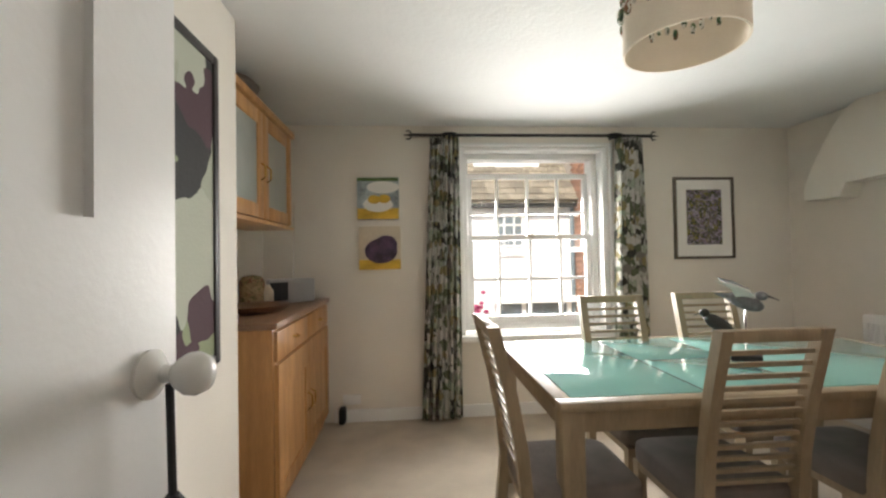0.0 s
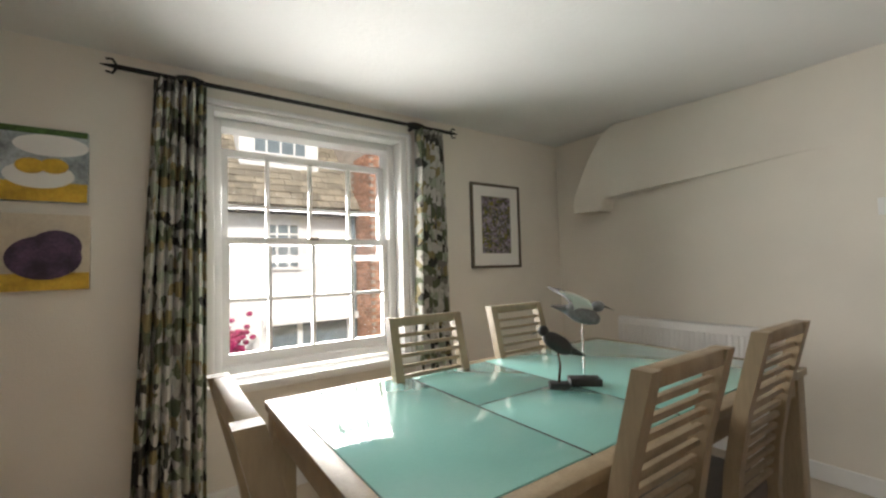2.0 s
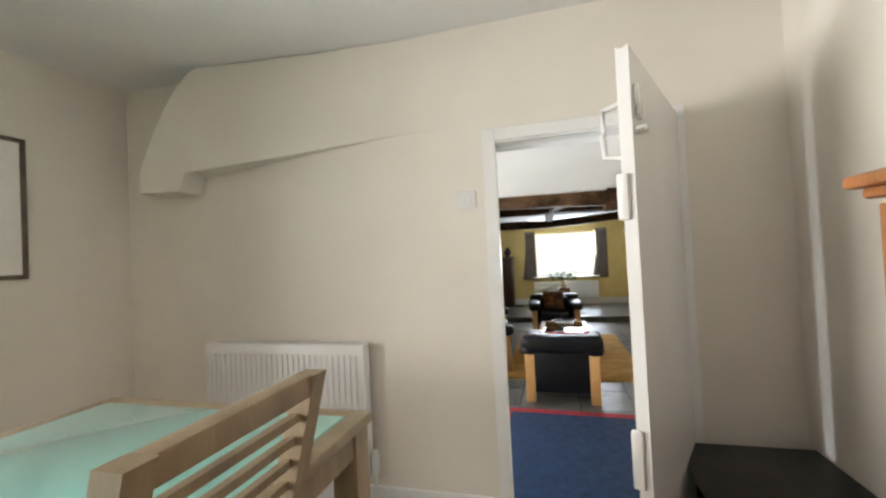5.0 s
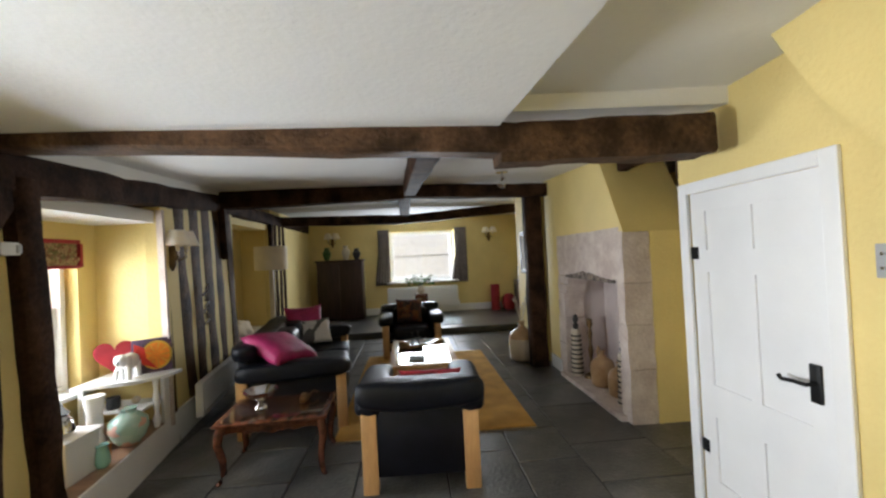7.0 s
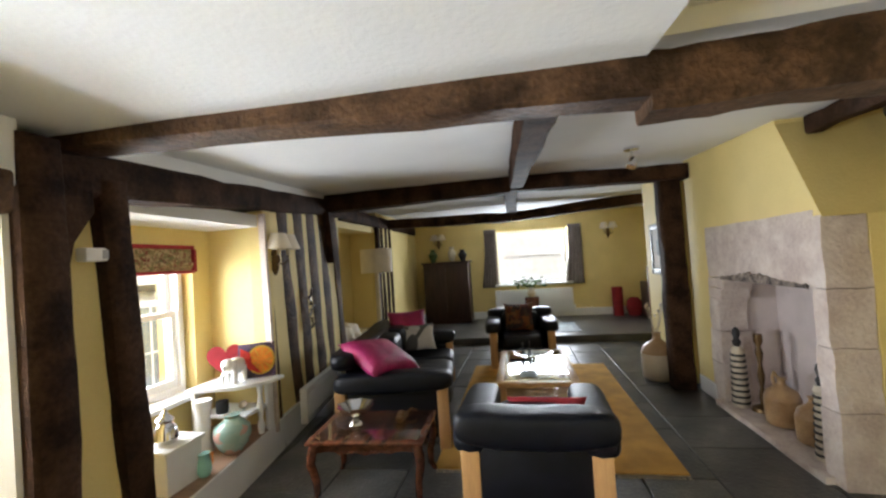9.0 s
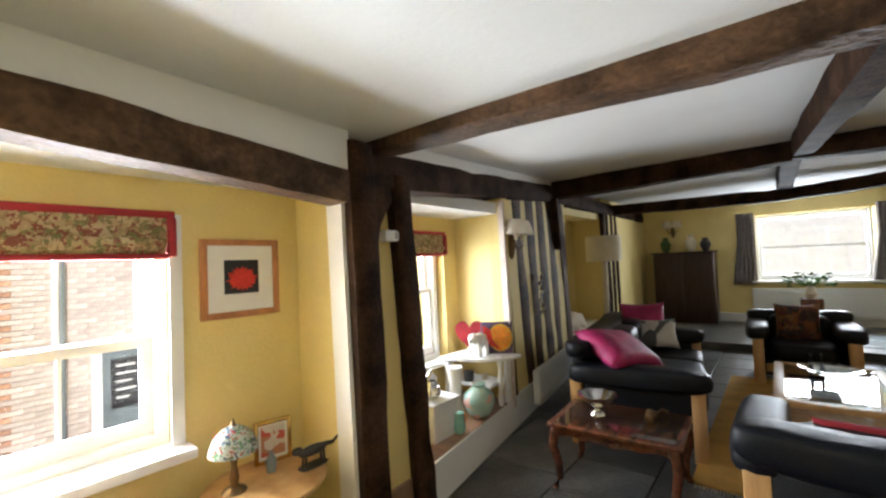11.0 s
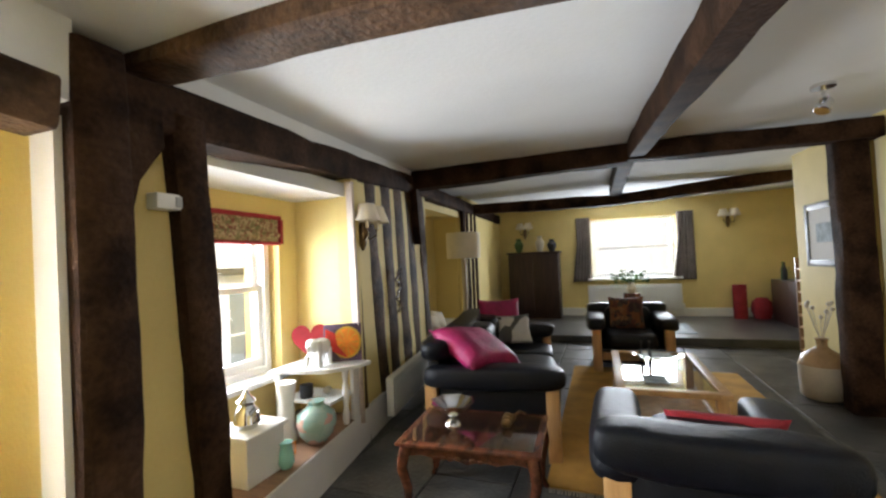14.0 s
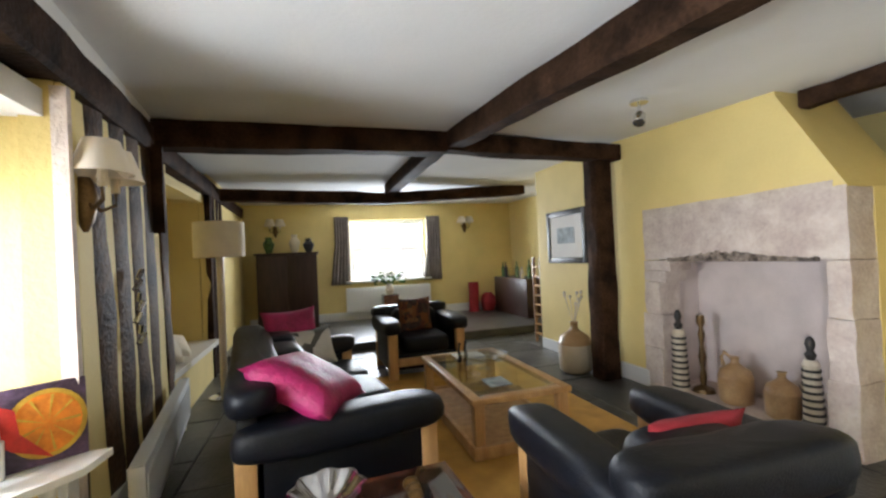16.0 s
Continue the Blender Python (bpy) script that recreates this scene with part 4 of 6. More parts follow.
for x in (1.30, 2.68):
    bm = tube(bmesh.new(), [(x, 3.46, 2.285), (x, 3.56, 2.285)], 0.012)
    lathe(bm, [(0.018, -0.06), (0.026, -0.02), (0.026, 0.02), (0.018, 0.06)], 0, 0, 0, 12)
    for v in bm.verts[-48:]:
        v.co = Vector((x + v.co.z, 3.46 + v.co.y, 2.285 + v.co.x))
    part("bracket", bm, M_IRON, r)


# pictures
def picture(name, at, turn, w, h, label, frame_mat, fw, mount, image, depth=0.025, extra=None):
    """A framed picture centred at its foot, hanging on a wall behind local +y."""
    p = thing(name, at, label, "picture", turn=turn)
    if fw:
        part("frame", B((-w / 2, -depth, 0, -w / 2 + fw, 0, h), (w / 2 - fw, -depth, 0, w / 2, 0, h), (-w / 2 + fw, -depth, 0, w / 2 - fw, 0, fw), (-w / 2 + fw, -depth, h - fw, w / 2 - fw, 0, h), bev=0.004), frame_mat, p)
        part("mount", B((-w / 2 + fw, -depth * 0.55, fw, w / 2 - fw, -0.004, h - fw)), M_MAT, p)
        m = fw + mount
    else:
        m = 0.0
        part("canvas", B((-w / 2, -depth, 0, w / 2, 0, h), bev=0.003), image, p)
    if fw:
        part("print", B((-w / 2 + m, -depth * 0.65, m * 1.08, w / 2 - m, -depth * 0.55, h - m * 0.95)), image, p)
    for nm, bm, mt in extra or ():
        part(nm, bm, mt, p)
    return p


def disc(cx, cz, rx, rz, y, seg=28, lift=0.003):
    return poly(bmesh.new(), [(cx + rx * math.cos(2 * math.pi * i / seg), y, cz + rz * math.sin(2 * math.pi * i / seg)) for i in range(seg)], (0, lift, 0))


M_FLOWERS = pattern("lupin_print", [(0.10, 0.10, 0.07), (0.30, 0.24, 0.34), (0.05, 0.06, 0.03), (0.40, 0.36, 0.44), (0.22, 0.20, 0.05), (0.16, 0.13, 0.16)], 60)
M_SCENE = pattern("grey_green_print", [(0.03, 0.03, 0.03), (0.36, 0.38, 0.30), (0.26, 0.30, 0.18), (0.07, 0.035, 0.045), (0.42, 0.44, 0.36)], 5.5, 0.85, 2.5)
picture("framed_picture", (3.495, 3.559, 1.255), 0, 0.54, 0.70, "framed print of purple lupins in a wide mount", M_FRAME, 0.022, 0.09, M_FLOWERS)
picture("canvas_picture", (0.72, 3.559, 1.62), 0, 0.335, 0.34, "unframed still life of lemons in a white bowl", None, 0, 0, M_BLUEGREY, 0.03,
        [("table_paint", B((-0.166, -0.033, 0.002, 0.166, -0.031, 0.09)), M_YELLOWPAINT), ("bowl_paint", disc(0.0, 0.12, 0.12, 0.06, -0.037), M_MAT), ("lemon_paint", disc(-0.03, 0.16, 0.05, 0.035, -0.041), M_YELLOWPAINT), ("lemon_paint", disc(0.05, 0.165, 0.05, 0.035, -0.043), M_YELLOWPAINT), ("cloth_paint", disc(0.04, 0.26, 0.13, 0.05, -0.035), M_MAT), ("dark_paint", B((-0.166, -0.033, 0.31, 0.166, -0.031, 0.338)), M_GREEN)])
picture("canvas_picture", (0.73, 3.559, 1.215), 0, 0.335, 0.35, "unframed painting of a dark aubergine on yellow", None, 0, 0, M_CREAMWARE, 0.03,
        [("ground_paint", B((-0.166, -0.033, 0.002, 0.166, -0.031, 0.08)), M_YELLOWPAINT), ("aubergine_paint", disc(0.01, 0.15, 0.13, 0.10, -0.037), M_PURPLE), ("aubergine_paint", disc(0.05, 0.2, 0.09, 0.075, -0.041), M_PURPLE)])
picture("framed_picture", (0.221, 1.55, 0.92), 90, 0.58, 1.18, "tall framed abstract print beside the door", M_BLACKWOOD, 0.035, 0.0, M_SCENE)

# sideboard and wall cabinet
sb = thing("sideboard", (-0.165, 2.90, 0), "honey pine sideboard with drawers over cupboard doors", "sideboard")
part("body", B((0, -0.62, 0.07, 0.46, 0.62, 0.965), (0.02, -0.6, 0, 0.44, 0.6, 0.07), bev=0.005), M_PINE, sb)
part("worktop", B((0, -0.64, 0.965, 0.49, 0.64, 1.0), bev=0.008), M_TOPWOOD, sb, "brown wooden top")
for k in range(2):
    y0 = -0.6 + k * 0.605
    dr = part("drawer", B((0.46, y0, 0.80, 0.478, y0 + 0.595, 0.95), bev=0.004), M_PINE, sb)
    part("handle", tube(bmesh.new(), [(0.478, y0 + 0.27, 0.88), (0.50, y0 + 0.28, 0.875), (0.50, y0 + 0.32, 0.875), (0.478, y0 + 0.33, 0.88)], 0.006), M_BRASS, dr, "small brass handle")
    do = part("door", B((0.46, y0, 0.10, 0.474, y0 + 0.595, 0.785), (0.474, y0, 0.10, 0.482, y0 + 0.07, 0.785), (0.474, y0 + 0.525, 0.10, 0.482, y0 + 0.595, 0.785), (0.474, y0 + 0.07, 0.64, 0.482, y0 + 0.525, 0.785), (0.474, y0 + 0.07, 0.10, 0.482, y0 + 0.525, 0.18)), M_PINE, sb)
    hy = y0 + (0.56 if k == 0 else 0.035)
    part("handle", tube(bmesh.new(), [(0.482, hy, 0.36), (0.51, hy, 0.38), (0.51, hy, 0.45), (0.482, hy, 0.47)], 0.006), M_BRASS, do, "brass bow handle")
wc = thing("wall_cabinet", (-0.19, 2.66, 1.52), "honey pine wall cabinet with frosted glass doors", "cabinet")
part("body", B((0, -0.55, 0.02, 0.30, 0.55, 0.66), (0, -0.57, 0, 0.33, 0.57, 0.02), (0, -0.57, 0.66, 0.34, 0.57, 0.70), bev=0.004), M_PINE, wc)
for k in range(2):
    y0 = -0.545 + k * 0.55
    do = part("door", B((0.30, y0, 0.03, 0.32, y0 + 0.08, 0.65), (0.30, y0 + 0.46, 0.03, 0.32, y0 + 0.54, 0.65), (0.30, y0 + 0.08, 0.57, 0.32, y0 + 0.46, 0.65), (0.30, y0 + 0.08, 0.03, 0.32, y0 + 0.46, 0.11), bev=0.003), M_PINE, wc)
    part("pane", B((0.302, y0 + 0.08, 0.11, 0.31, y0 + 0.46, 0.57)), M_FROST, do, "frosted glass pane")
    hy = y0 + (0.50 if k == 0 else 0.04)
    part("handle", tube(bmesh.new(), [(0.32, hy, 0.25), (0.345, hy, 0.27), (0.345, hy, 0.33), (0.32, hy, 0.35)], 0.006), M_BRASS, do, "brass bow handle")
single("pottery_bowl", lathe(bmesh.new(), [(0.06, 0), (0.12, 0.05), (0.14, 0.10), (0.10, 0.14), (0.05, 0.15)], -0.02, 2.62, 2.22), M_TAUPE, "dark striped pot on the wall cabinet", "pot")
rd = thing("radio", (0.10, 3.27, 1.0), "silver and black portable radio with a raised aerial", "radio", turn=-62)
part("case", B((-0.06, -0.16, 0, 0.06, 0.16, 0.17), bev=0.01), M_PLASTIC, rd)
part("grille", B((0.06, -0.02, 0.02, 0.066, 0.145, 0.15), *[(0.066, -0.01, 0.035 + i * 0.018, 0.07, 0.135, 0.043 + i * 0.018) for i in range(6)]), M_PLASTIC, rd)
part("dial", B((0.06, -0.15, 0.02, 0.067, -0.03, 0.15), bev=0.003), M_DARK, rd, "black dial panel")
part("aerial", tube(bmesh.new(), [(0, 0.02, 0.17), (0.0, 0.03, 0.72)], 0.003), M_CHROME, rd, "telescopic aerial")
single("platter", lathe(bmesh.new(), [(0.10, 0), (0.17, 0.02), (0.20, 0.045), (0.19, 0.045), (0.16, 0.028), (0.02, 0.02)], 0.05, 2.72, 1.0, 28), M_TOPWOOD, "broad dark platter on the sideboard", "dish")
# Jar shape stands in for a flat patterned tile against the wall.
single("patterned_stand_in", lathe(bmesh.new(), [(0.07, 0), (0.08, 0.02), (0.08, 0.17), (0.06, 0.2), (0.02, 0.21)], -0.08, 3.02, 1.0), M_BLIND, "dim olive and brown patterned jar shape standing in for a flat tile", "jar")
single("jar_small", lathe(bmesh.new(), [(0.03, 0), (0.045, 0.03), (0.045, 0.10), (0.02, 0.14)], 0.0, 3.06, 1.0), M_CREAMWARE, "small pale jar on the sideboard", "jar")
single("wall_socket", B((0.42, 3.545, 0.14, 0.56, 3.56, 0.22), bev=0.004), M_WHITE, "white double wall socket", "socket")
single("plug", B((0.40, 3.44, 0.02, 0.45, 3.53, 0.14), bev=0.012), M_DARK, "black plug adaptor hanging by the sideboard", "plug")

# ceiling lamp, radiator, switch
lp = thing("pendant_lamp", (1.90, 1.47, 2.39), "drum ceiling lamp with a leaf print band", "lamp")
bm = bmesh.new()
for r0, r1, z0, z1 in ((0.185, 0.185, -0.40, -0.16),):
    a = [[bm.verts.new((r * math.cos(2 * math.pi * i / 40), r * math.sin(2 * math.pi * i / 40), z)) for i in range(40)] for r, z in ((r0, z0), (r1, z1), (r1 - 0.006, z1), (r0 - 0.006, z0))]
    for k in range(4):
        for i in range(40):
            bm.faces.new((a[k][i], a[k][(i + 1) % 40], a[(k + 1) % 4][(i + 1) % 40], a[(k + 1) % 4][i]))
part("shade", bm, M_SHADE, lp)
bm = bmesh.new()
for i in range(40):
    t = 2 * math.pi * i / 40
    puff(bm, (0.188 * math.cos(t), 0.188 * math.sin(t), -0.25 + 0.02 * math.sin(i * 2.4)), (0.014, 0.014, 0.028), 0.9, 8, 6)
part("leaf_band", bm, M_FLORAL, lp, "band of printed leaves")
part("cord", tube(bmesh.new(), [(0, 0, -0.2), (0, 0, -0.02)], 0.004), M_WHITE, lp)
part("rose", lathe(bmesh.new(), [(0.05, -0.02), (0.045, 0.0)]), M_WHITE, lp)
part("spider", B((-0.18, -0.004, -0.205, 0.18, 0.004, -0.198), (-0.004, -0.18, -0.205, 0.004, 0.18, -0.198)), M_CHROME, lp)


def radiator(at, turn, w, h, label):
    r = thing("radiator", at, label, "radiator", turn=turn)
    bm = B((0, -0.09, 0, w, -0.02, h), bev=0.008)
    part("panel", bm, M_WHITE, r)
    rib = mesh("rib", bx(bmesh.new(), 0, -0.097, 0.05, 0.018, -0.0895, h - 0.05, 0.003), M_WHITE)
    for i in range(int(w / 0.033) - 1):
        q = new("rib", rib)
        q.parent, q.location = r, (0.03 + i * 0.033, 0, 0)
    part("grille", B(*[(0.01 + i * 0.03, -0.085, h, 0.028 + i * 0.03, -0.025, h + 0.006) for i in range(int(w / 0.03) - 1)]), M_WHITE, r)
    part("valve", lathe(bmesh.new(), [(0.018, -0.08), (0.02, -0.02), (0.014, 0.03)], w + 0.02, -0.05, 0.1, 12), M_WHITE, r)
    part("pipe", tube(bmesh.new(), [(w + 0.02, -0.05, -0.16), (w + 0.02, -0.05, 0.05)], 0.008), M_WHITE, r)
    return r


radiator((4.30, 2.93, 0.17), -90, 0.98, 0.67, "white panel radiator under the wall bulge")
sw = thing("light_switch", (4.30, 1.40, 1.53), "white double light switch", "switch", turn=-90)
part("plate", B((-0.045, -0.01, -0.04, 0.045, 0, 0.05), bev=0.003), M_WHITE, sw)
part("rocker", B((-0.02, -0.016, -0.005, -0.005, -0.01, 0.02), (0.005, -0.016, -0.005, 0.02, -0.01, 0.02)), M_WHITE, sw)

# display dresser at the side wall
dr = thing("display_cabinet", (2.62, 0.06, 0), "orange pine display cabinet with glazed doors", "cabinet")
W2, D2, H2 = 0.60, 0.36, 1.33
part("carcass", B((-W2, 0, 0, W2, 0.02, H2), (-W2, 0.02, 0, -W2 + 0.025, D2, H2), (W2 - 0.025, 0.02, 0, W2, D2, H2), (-W2 + 0.025, 0.02, H2 - 0.03, W2 - 0.025, D2, H2), (-W2 + 0.025, 0.02, 0, W2 - 0.025, D2, 0.08)), M_ORANGEWOOD, dr)
part("cornice", B((-W2 - 0.025, 0, H2, W2 + 0.025, D2 + 0.03, H2 + 0.02), (-W2 - 0.04, 0, H2 + 0.02, W2 + 0.04, D2 + 0.05, H2 + 0.045), bev=0.008), M_ORANGEWOOD, dr)
for z in (0.42, 0.68, 0.94):
    part("shelf", B((-W2 + 0.03, 0.02, z, W2 - 0.03, D2 - 0.04, z + 0.018)), M_ORANGEWOOD, dr)
for s in (-1, 1):
    x0, x1 = sorted((s * 0.003, s * (W2 - 0.004)))
    do = part("door", B((x0, D2, 0.09, x0 + 0.055, D2 + 0.022, H2 - 0.01), (x1 - 0.055, D2, 0.09, x1, D2 + 0.022, H2 - 0.01), (x0 + 0.055, D2, H2 - 0.07, x1 - 0.055, D2 + 0.022, H2 - 0.01), (x0 + 0.055, D2, 0.09, x1 - 0.055, D2 + 0.022, 0.15), bev=0.004), M_ORANGEWOOD, dr)
    part("pane", B((x0 + 0.055, D2 + 0.008, 0.15, x1 - 0.055, D2 + 0.012, H2 - 0.07)), M_CLEAR, do)
for x, z, mt, lab in ((3.02, 0.958, M_BLUEGREY, "blue glazed bowl on a cabinet shelf"), (2.75, 0.958, M_CREAMWARE, "cream bowl on a cabinet shelf"), (2.98, 0.438, M_PORCELAIN, "white jug on a cabinet shelf"), (2.7, 0.698, M_FROST, "glass bowl on a cabinet shelf")):
    single("bowl", lathe(bmesh.new(), [(0.04, 0), (0.08, 0.03), (0.10, 0.08), (0.10, 0.11), (0.092, 0.11), (0.07, 0.04), (0.01, 0.02)], x, 0.22, z), mt, lab, "bowl")
tl = thing("table_lamp", (3.10, 0.25, H2 + 0.045), "table lamp with a jungle print drum shade", "lamp")
part("foot", lathe(bmesh.new(), [(0.07, 0), (0.07, 0.02), (0.015, 0.03), (0.015, 0.06)]), M_CHROME, tl)
part("shade", lathe(bmesh.new(), [(0.115, 0.04), (0.115, 0.20), (0.108, 0.20), (0.105, 0.05)], seg=32), M_FLORAL, tl)
picture("canvas_picture", (3.00, 0.052, H2 + 0.27), 180, 0.30, 0.5, "yellow and blue abstract canvas above the cabinet", None, 0, 0, M_YELLOWPAINT, 0.03, [("blue_paint", B((-0.148, -0.034, 0.002, 0.148, -0.031, 0.12)), M_BLUEGREY), ("plum_paint", disc(0.0, 0.13, 0.08, 0.07, -0.038), M_PURPLE)])
bk = thing("corner_stand", (3.95, 0.33, 0), "low black box stand in the corner", "stand")
part("body", B((-0.28, -0.26, 0, 0.28, 0.22, 0.03), (-0.28, -0.26, 0.03, -0.25, 0.22, 0.42), (0.25, -0.26, 0.03, 0.28, 0.22, 0.42), (-0.25, -0.26, 0.03, 0.25, -0.23, 0.42), (-0.25, -0.23, 0.2, 0.25, 0.2, 0.22)), M_BLACKWOOD, bk)
part("top", B((-0.29, -0.27, 0.42, 0.29, 0.23, 0.445), bev=0.004), M_BLACKWOOD, bk)


# ---- living room: seats ----
def seat_piece(name, at, turn, width, seats, label, top=0.60):
    """A leather seat with light wood posts; local +y is its front, width along x."""
    s = thing(name, at, label, "sofa" if seats > 1 else "armchair", "leather suite", turn)
    w = width / 2
    part("back_panel", B((-w + 0.12, -0.42, 0.10, w - 0.12, -0.34, top - 0.03), bev=0.02), M_LEATHER, s)
    bm = bmesh.new()
    puff(bm, (0, -0.34, top), (w - 0.015, 0.12, 0.095), 0.5, 48, 16, 0.05)
    for v in bm.verts:
        v.co.z += 0.035 * (v.co.x / w) ** 2 + 0.006 * noise.noise(v.co * 14)
        v.co.y -= 0.03 * (v.co.x / w) ** 2
    part("backrest_roll", bm, M_LEATHER, s, smooth=70)
    inner = width - 0.44
    for i in range(seats):
        c = -inner / 2 + inner * (i + 0.5) / seats
        part("seat_cushion", puff(bmesh.new(), (c, 0.06, 0.36), (inner / seats / 2, 0.36, 0.095), 0.35, 24, 12, 0.04), M_LEATHER, s, smooth=70)
        part("back_cushion", puff(bmesh.new(), (c, -0.20, top - 0.10), (inner / seats / 2, 0.13, 0.18), 0.45, 24, 12, 0.05), M_LEATHER, s, smooth=70)
    part("base", B((-w + 0.14, -0.34, 0.10, w - 0.14, 0.36, 0.27), bev=0.015), M_LEATHER, s)
    for k in (-1, 1):
        x = k * (w - 0.11)
        part("arm", puff(bmesh.new(), (x, 0.0, 0.56), (0.115, 0.44, 0.085), 0.5, 24, 14, 0.05), M_LEATHER, s, smooth=70)
        part("side_panel", B((x - 0.045, -0.33, 0.10, x + 0.045, 0.33, 0.55), bev=0.012), M_LEATHER, s)
        for y in (-0.39, 0.36):
            part("post", B((x - 0.05, y - 0.04, 0, x + 0.05, y + 0.04, 0.53), bev=0.008), M_BEECH, s, "light beech post")
    part("rail", B((-w + 0.17, 0.34, 0.14, w - 0.17, 0.375, 0.23), bev=0.006), M_BEECH, s, "light beech front rail")
    return s


seat_piece("armchair", (7.27, 0.975, F), -92, 0.88, 1, "black leather armchair with light wooden posts seen from behind", 0.61)
seat_piece("armchair", (10.78, 1.05, F), 92, 1.0, 1, "black leather armchair facing the coffee table", 0.64)
sofa = seat_piece("sofa", (8.92, 2.22, F), 188, 2.14, 3, "black leather three-seat sofa along the timbered wall", 0.71)
sofa.scale = (1, 1.12, 1)


def cushion(at, rot, s, material, label, trim=None):
    c = thing("cushion", at, label, "cushion")
    c.matrix_basis = pose(*at, *rot)
    bm = bmesh.new()
    n = 14
    for sgn in (1, -1):
        g = []
        for j in range(n + 1):
            for i in range(n + 1):
                u, v = i / n * 2 - 1, j / n * 2 - 1
                pinch = 1 - 0.10 * (1 - u * u) * abs(v) ** 2 - 0.0
                pin2 = 1 - 0.10 * (1 - v * v) * abs(u) ** 2
                t = ((1 - u ** 4) * (1 - v ** 4)) ** 0.6
                g.append(bm.verts.new((u * s[0] * pin2, sgn * (s[1] * t + 0.008 * noise.noise(Vector((u * 3, v * 3, sgn)))* t), v * s[2] * pinch)))
        for j in range(n):
            for i in range(n):
                bm.faces.new((g[j * (n + 1) + i], g[j * (n + 1) + i + 1], g[(j + 1) * (n + 1) + i + 1], g[(j + 1) * (n + 1) + i]))
    bmesh.ops.remove_doubles(bm, verts=bm.verts[:], dist=0.002)
    part("cover", bm, material, c, smooth=80)
    for nm, b2, mt in trim or ():
        part(nm, b2, mt, c)
    return c


M_PRINTC = pattern("dog_print", [(0.62, 0.60, 0.58), (0.55, 0.53, 0.52), (0.66, 0.64, 0.62), (0.10, 0.10, 0.10), (0.60, 0.58, 0.56)], 7)
M_TAPESTRY = pattern("tapestry", [(0.10, 0.03, 0.02), (0.18, 0.06, 0.02), (0.06, 0.04, 0.03), (0.20, 0.09, 0.04), (0.04, 0.02, 0.02)], 22)
cushion((8.16, 2.25, 0.38), (-62, 8, -20), (0.32, 0.09, 0.24), M_PINK, "crumpled magenta silk cushion on the sofa arm")
cushion((9.62, 2.40, 0.37), (-15, 0, -60), (0.24, 0.08, 0.24), M_PINK, "deep pink cushion at the end of the sofa")
cushion((9.50, 2.26, 0.29), (-18, 0, -60), (0.22, 0.06, 0.16), M_PRINTC, "pale cushion with a dark animal print")
cushion((10.83, 1.07, 0.30), (-14, 0, -88), (0.21, 0.07, 0.21), M_TAPESTRY, "dark red tapestry cushion on the armchair")
cushion((7.16, 0.90, 0.225), (22, 0, -92), (0.22, 0.06, 0.16), M_RED, "bright red cushion on the armchair")

# ---- tables ----
ct = thing("coffee_table", (9.06, 0.92, F), "light oak coffee table with a glass top and low shelf", "table")
X, Y = 0.66, 0.365
part("top_frame", B((-X, -Y, 0.365, X, -Y + 0.07, 0.405), (-X, Y - 0.07, 0.365, X, Y, 0.405), (-X, -Y + 0.07, 0.365, -X + 0.07, Y - 0.07, 0.405), (X - 0.07, -Y + 0.07, 0.365, X, Y - 0.07, 0.405), bev=0.005), M_BEECH, ct)
part("glass_top", B((-X + 0.07, -Y + 0.07, 0.39, X - 0.07, Y - 0.07, 0.40)), M_CLEAR, ct, "clear glass panel")
for sx in (-1, 1):
    for sy in (-1, 1):
        part("leg", B((sx * (X - 0.055) - 0.035, sy * (Y - 0.055) - 0.035, 0.02, sx * (X - 0.055) + 0.035, sy * (Y - 0.055) + 0.035, 0.365), bev=0.005), M_BEECH, ct)
part("shelf", B((-X + 0.02, -Y + 0.02, 0.06, X - 0.02, Y - 0.02, 0.085), bev=0.004), M_BEECH, ct)
part("shelf_rim", B((-X, -Y, 0.02, X, -Y + 0.03, 0.10), (-X, Y - 0.03, 0.02, X, Y, 0.10), (-X, -Y + 0.03, 0.02, -X + 0.03, Y - 0.03, 0.10), (X - 0.03, -Y + 0.03, 0.02, X, Y - 0.03, 0.10), bev=0.004), M_BEECH, ct)
TOP = F + 0.406
gb = thing("glass_bowl", (9.05, 0.93, TOP), "cut glass bowl on a foot on the coffee table", "bowl")
part("foot", lathe(bmesh.new(), [(0.06, 0), (0.055, 0.01), (0.015, 0.02), (0.015, 0.06)]), M_CLEAR, gb)
part("dish", lathe(bmesh.new(), [(0.02, 0.06), (0.12, 0.075), (0.19, 0.11), (0.20, 0.12), (0.185, 0.115), (0.1, 0.085), (0.01, 0.075)], seg=40, rib=0.03, ribs=10), M_CLEAR, gb)
for x, y in ((9.36, 1.03), (9.40, 0.96)):
    bm = bmesh.new()
    tube(bm, [(x, y, TOP), (x - 0.03, y, TOP + 0.04), (x + 0.01, y, TOP + 0.09), (x - 0.01, y, TOP + 0.15)], 0.022, 8, 0.008)
    puff(bm, (x - 0.02, y, TOP + 0.155), (0.02, 0.012, 0.014), 1, 8, 6)
    single("figurine", bm, M_DARK, "small dark curved figurine on the coffee table", "ornament", "figurines")
single("magazine", B((8.58, 0.91, TOP, 8.78, 1.07, TOP + 0.008)), M_BLUEGREY, "grey magazine on the coffee table", "magazine")
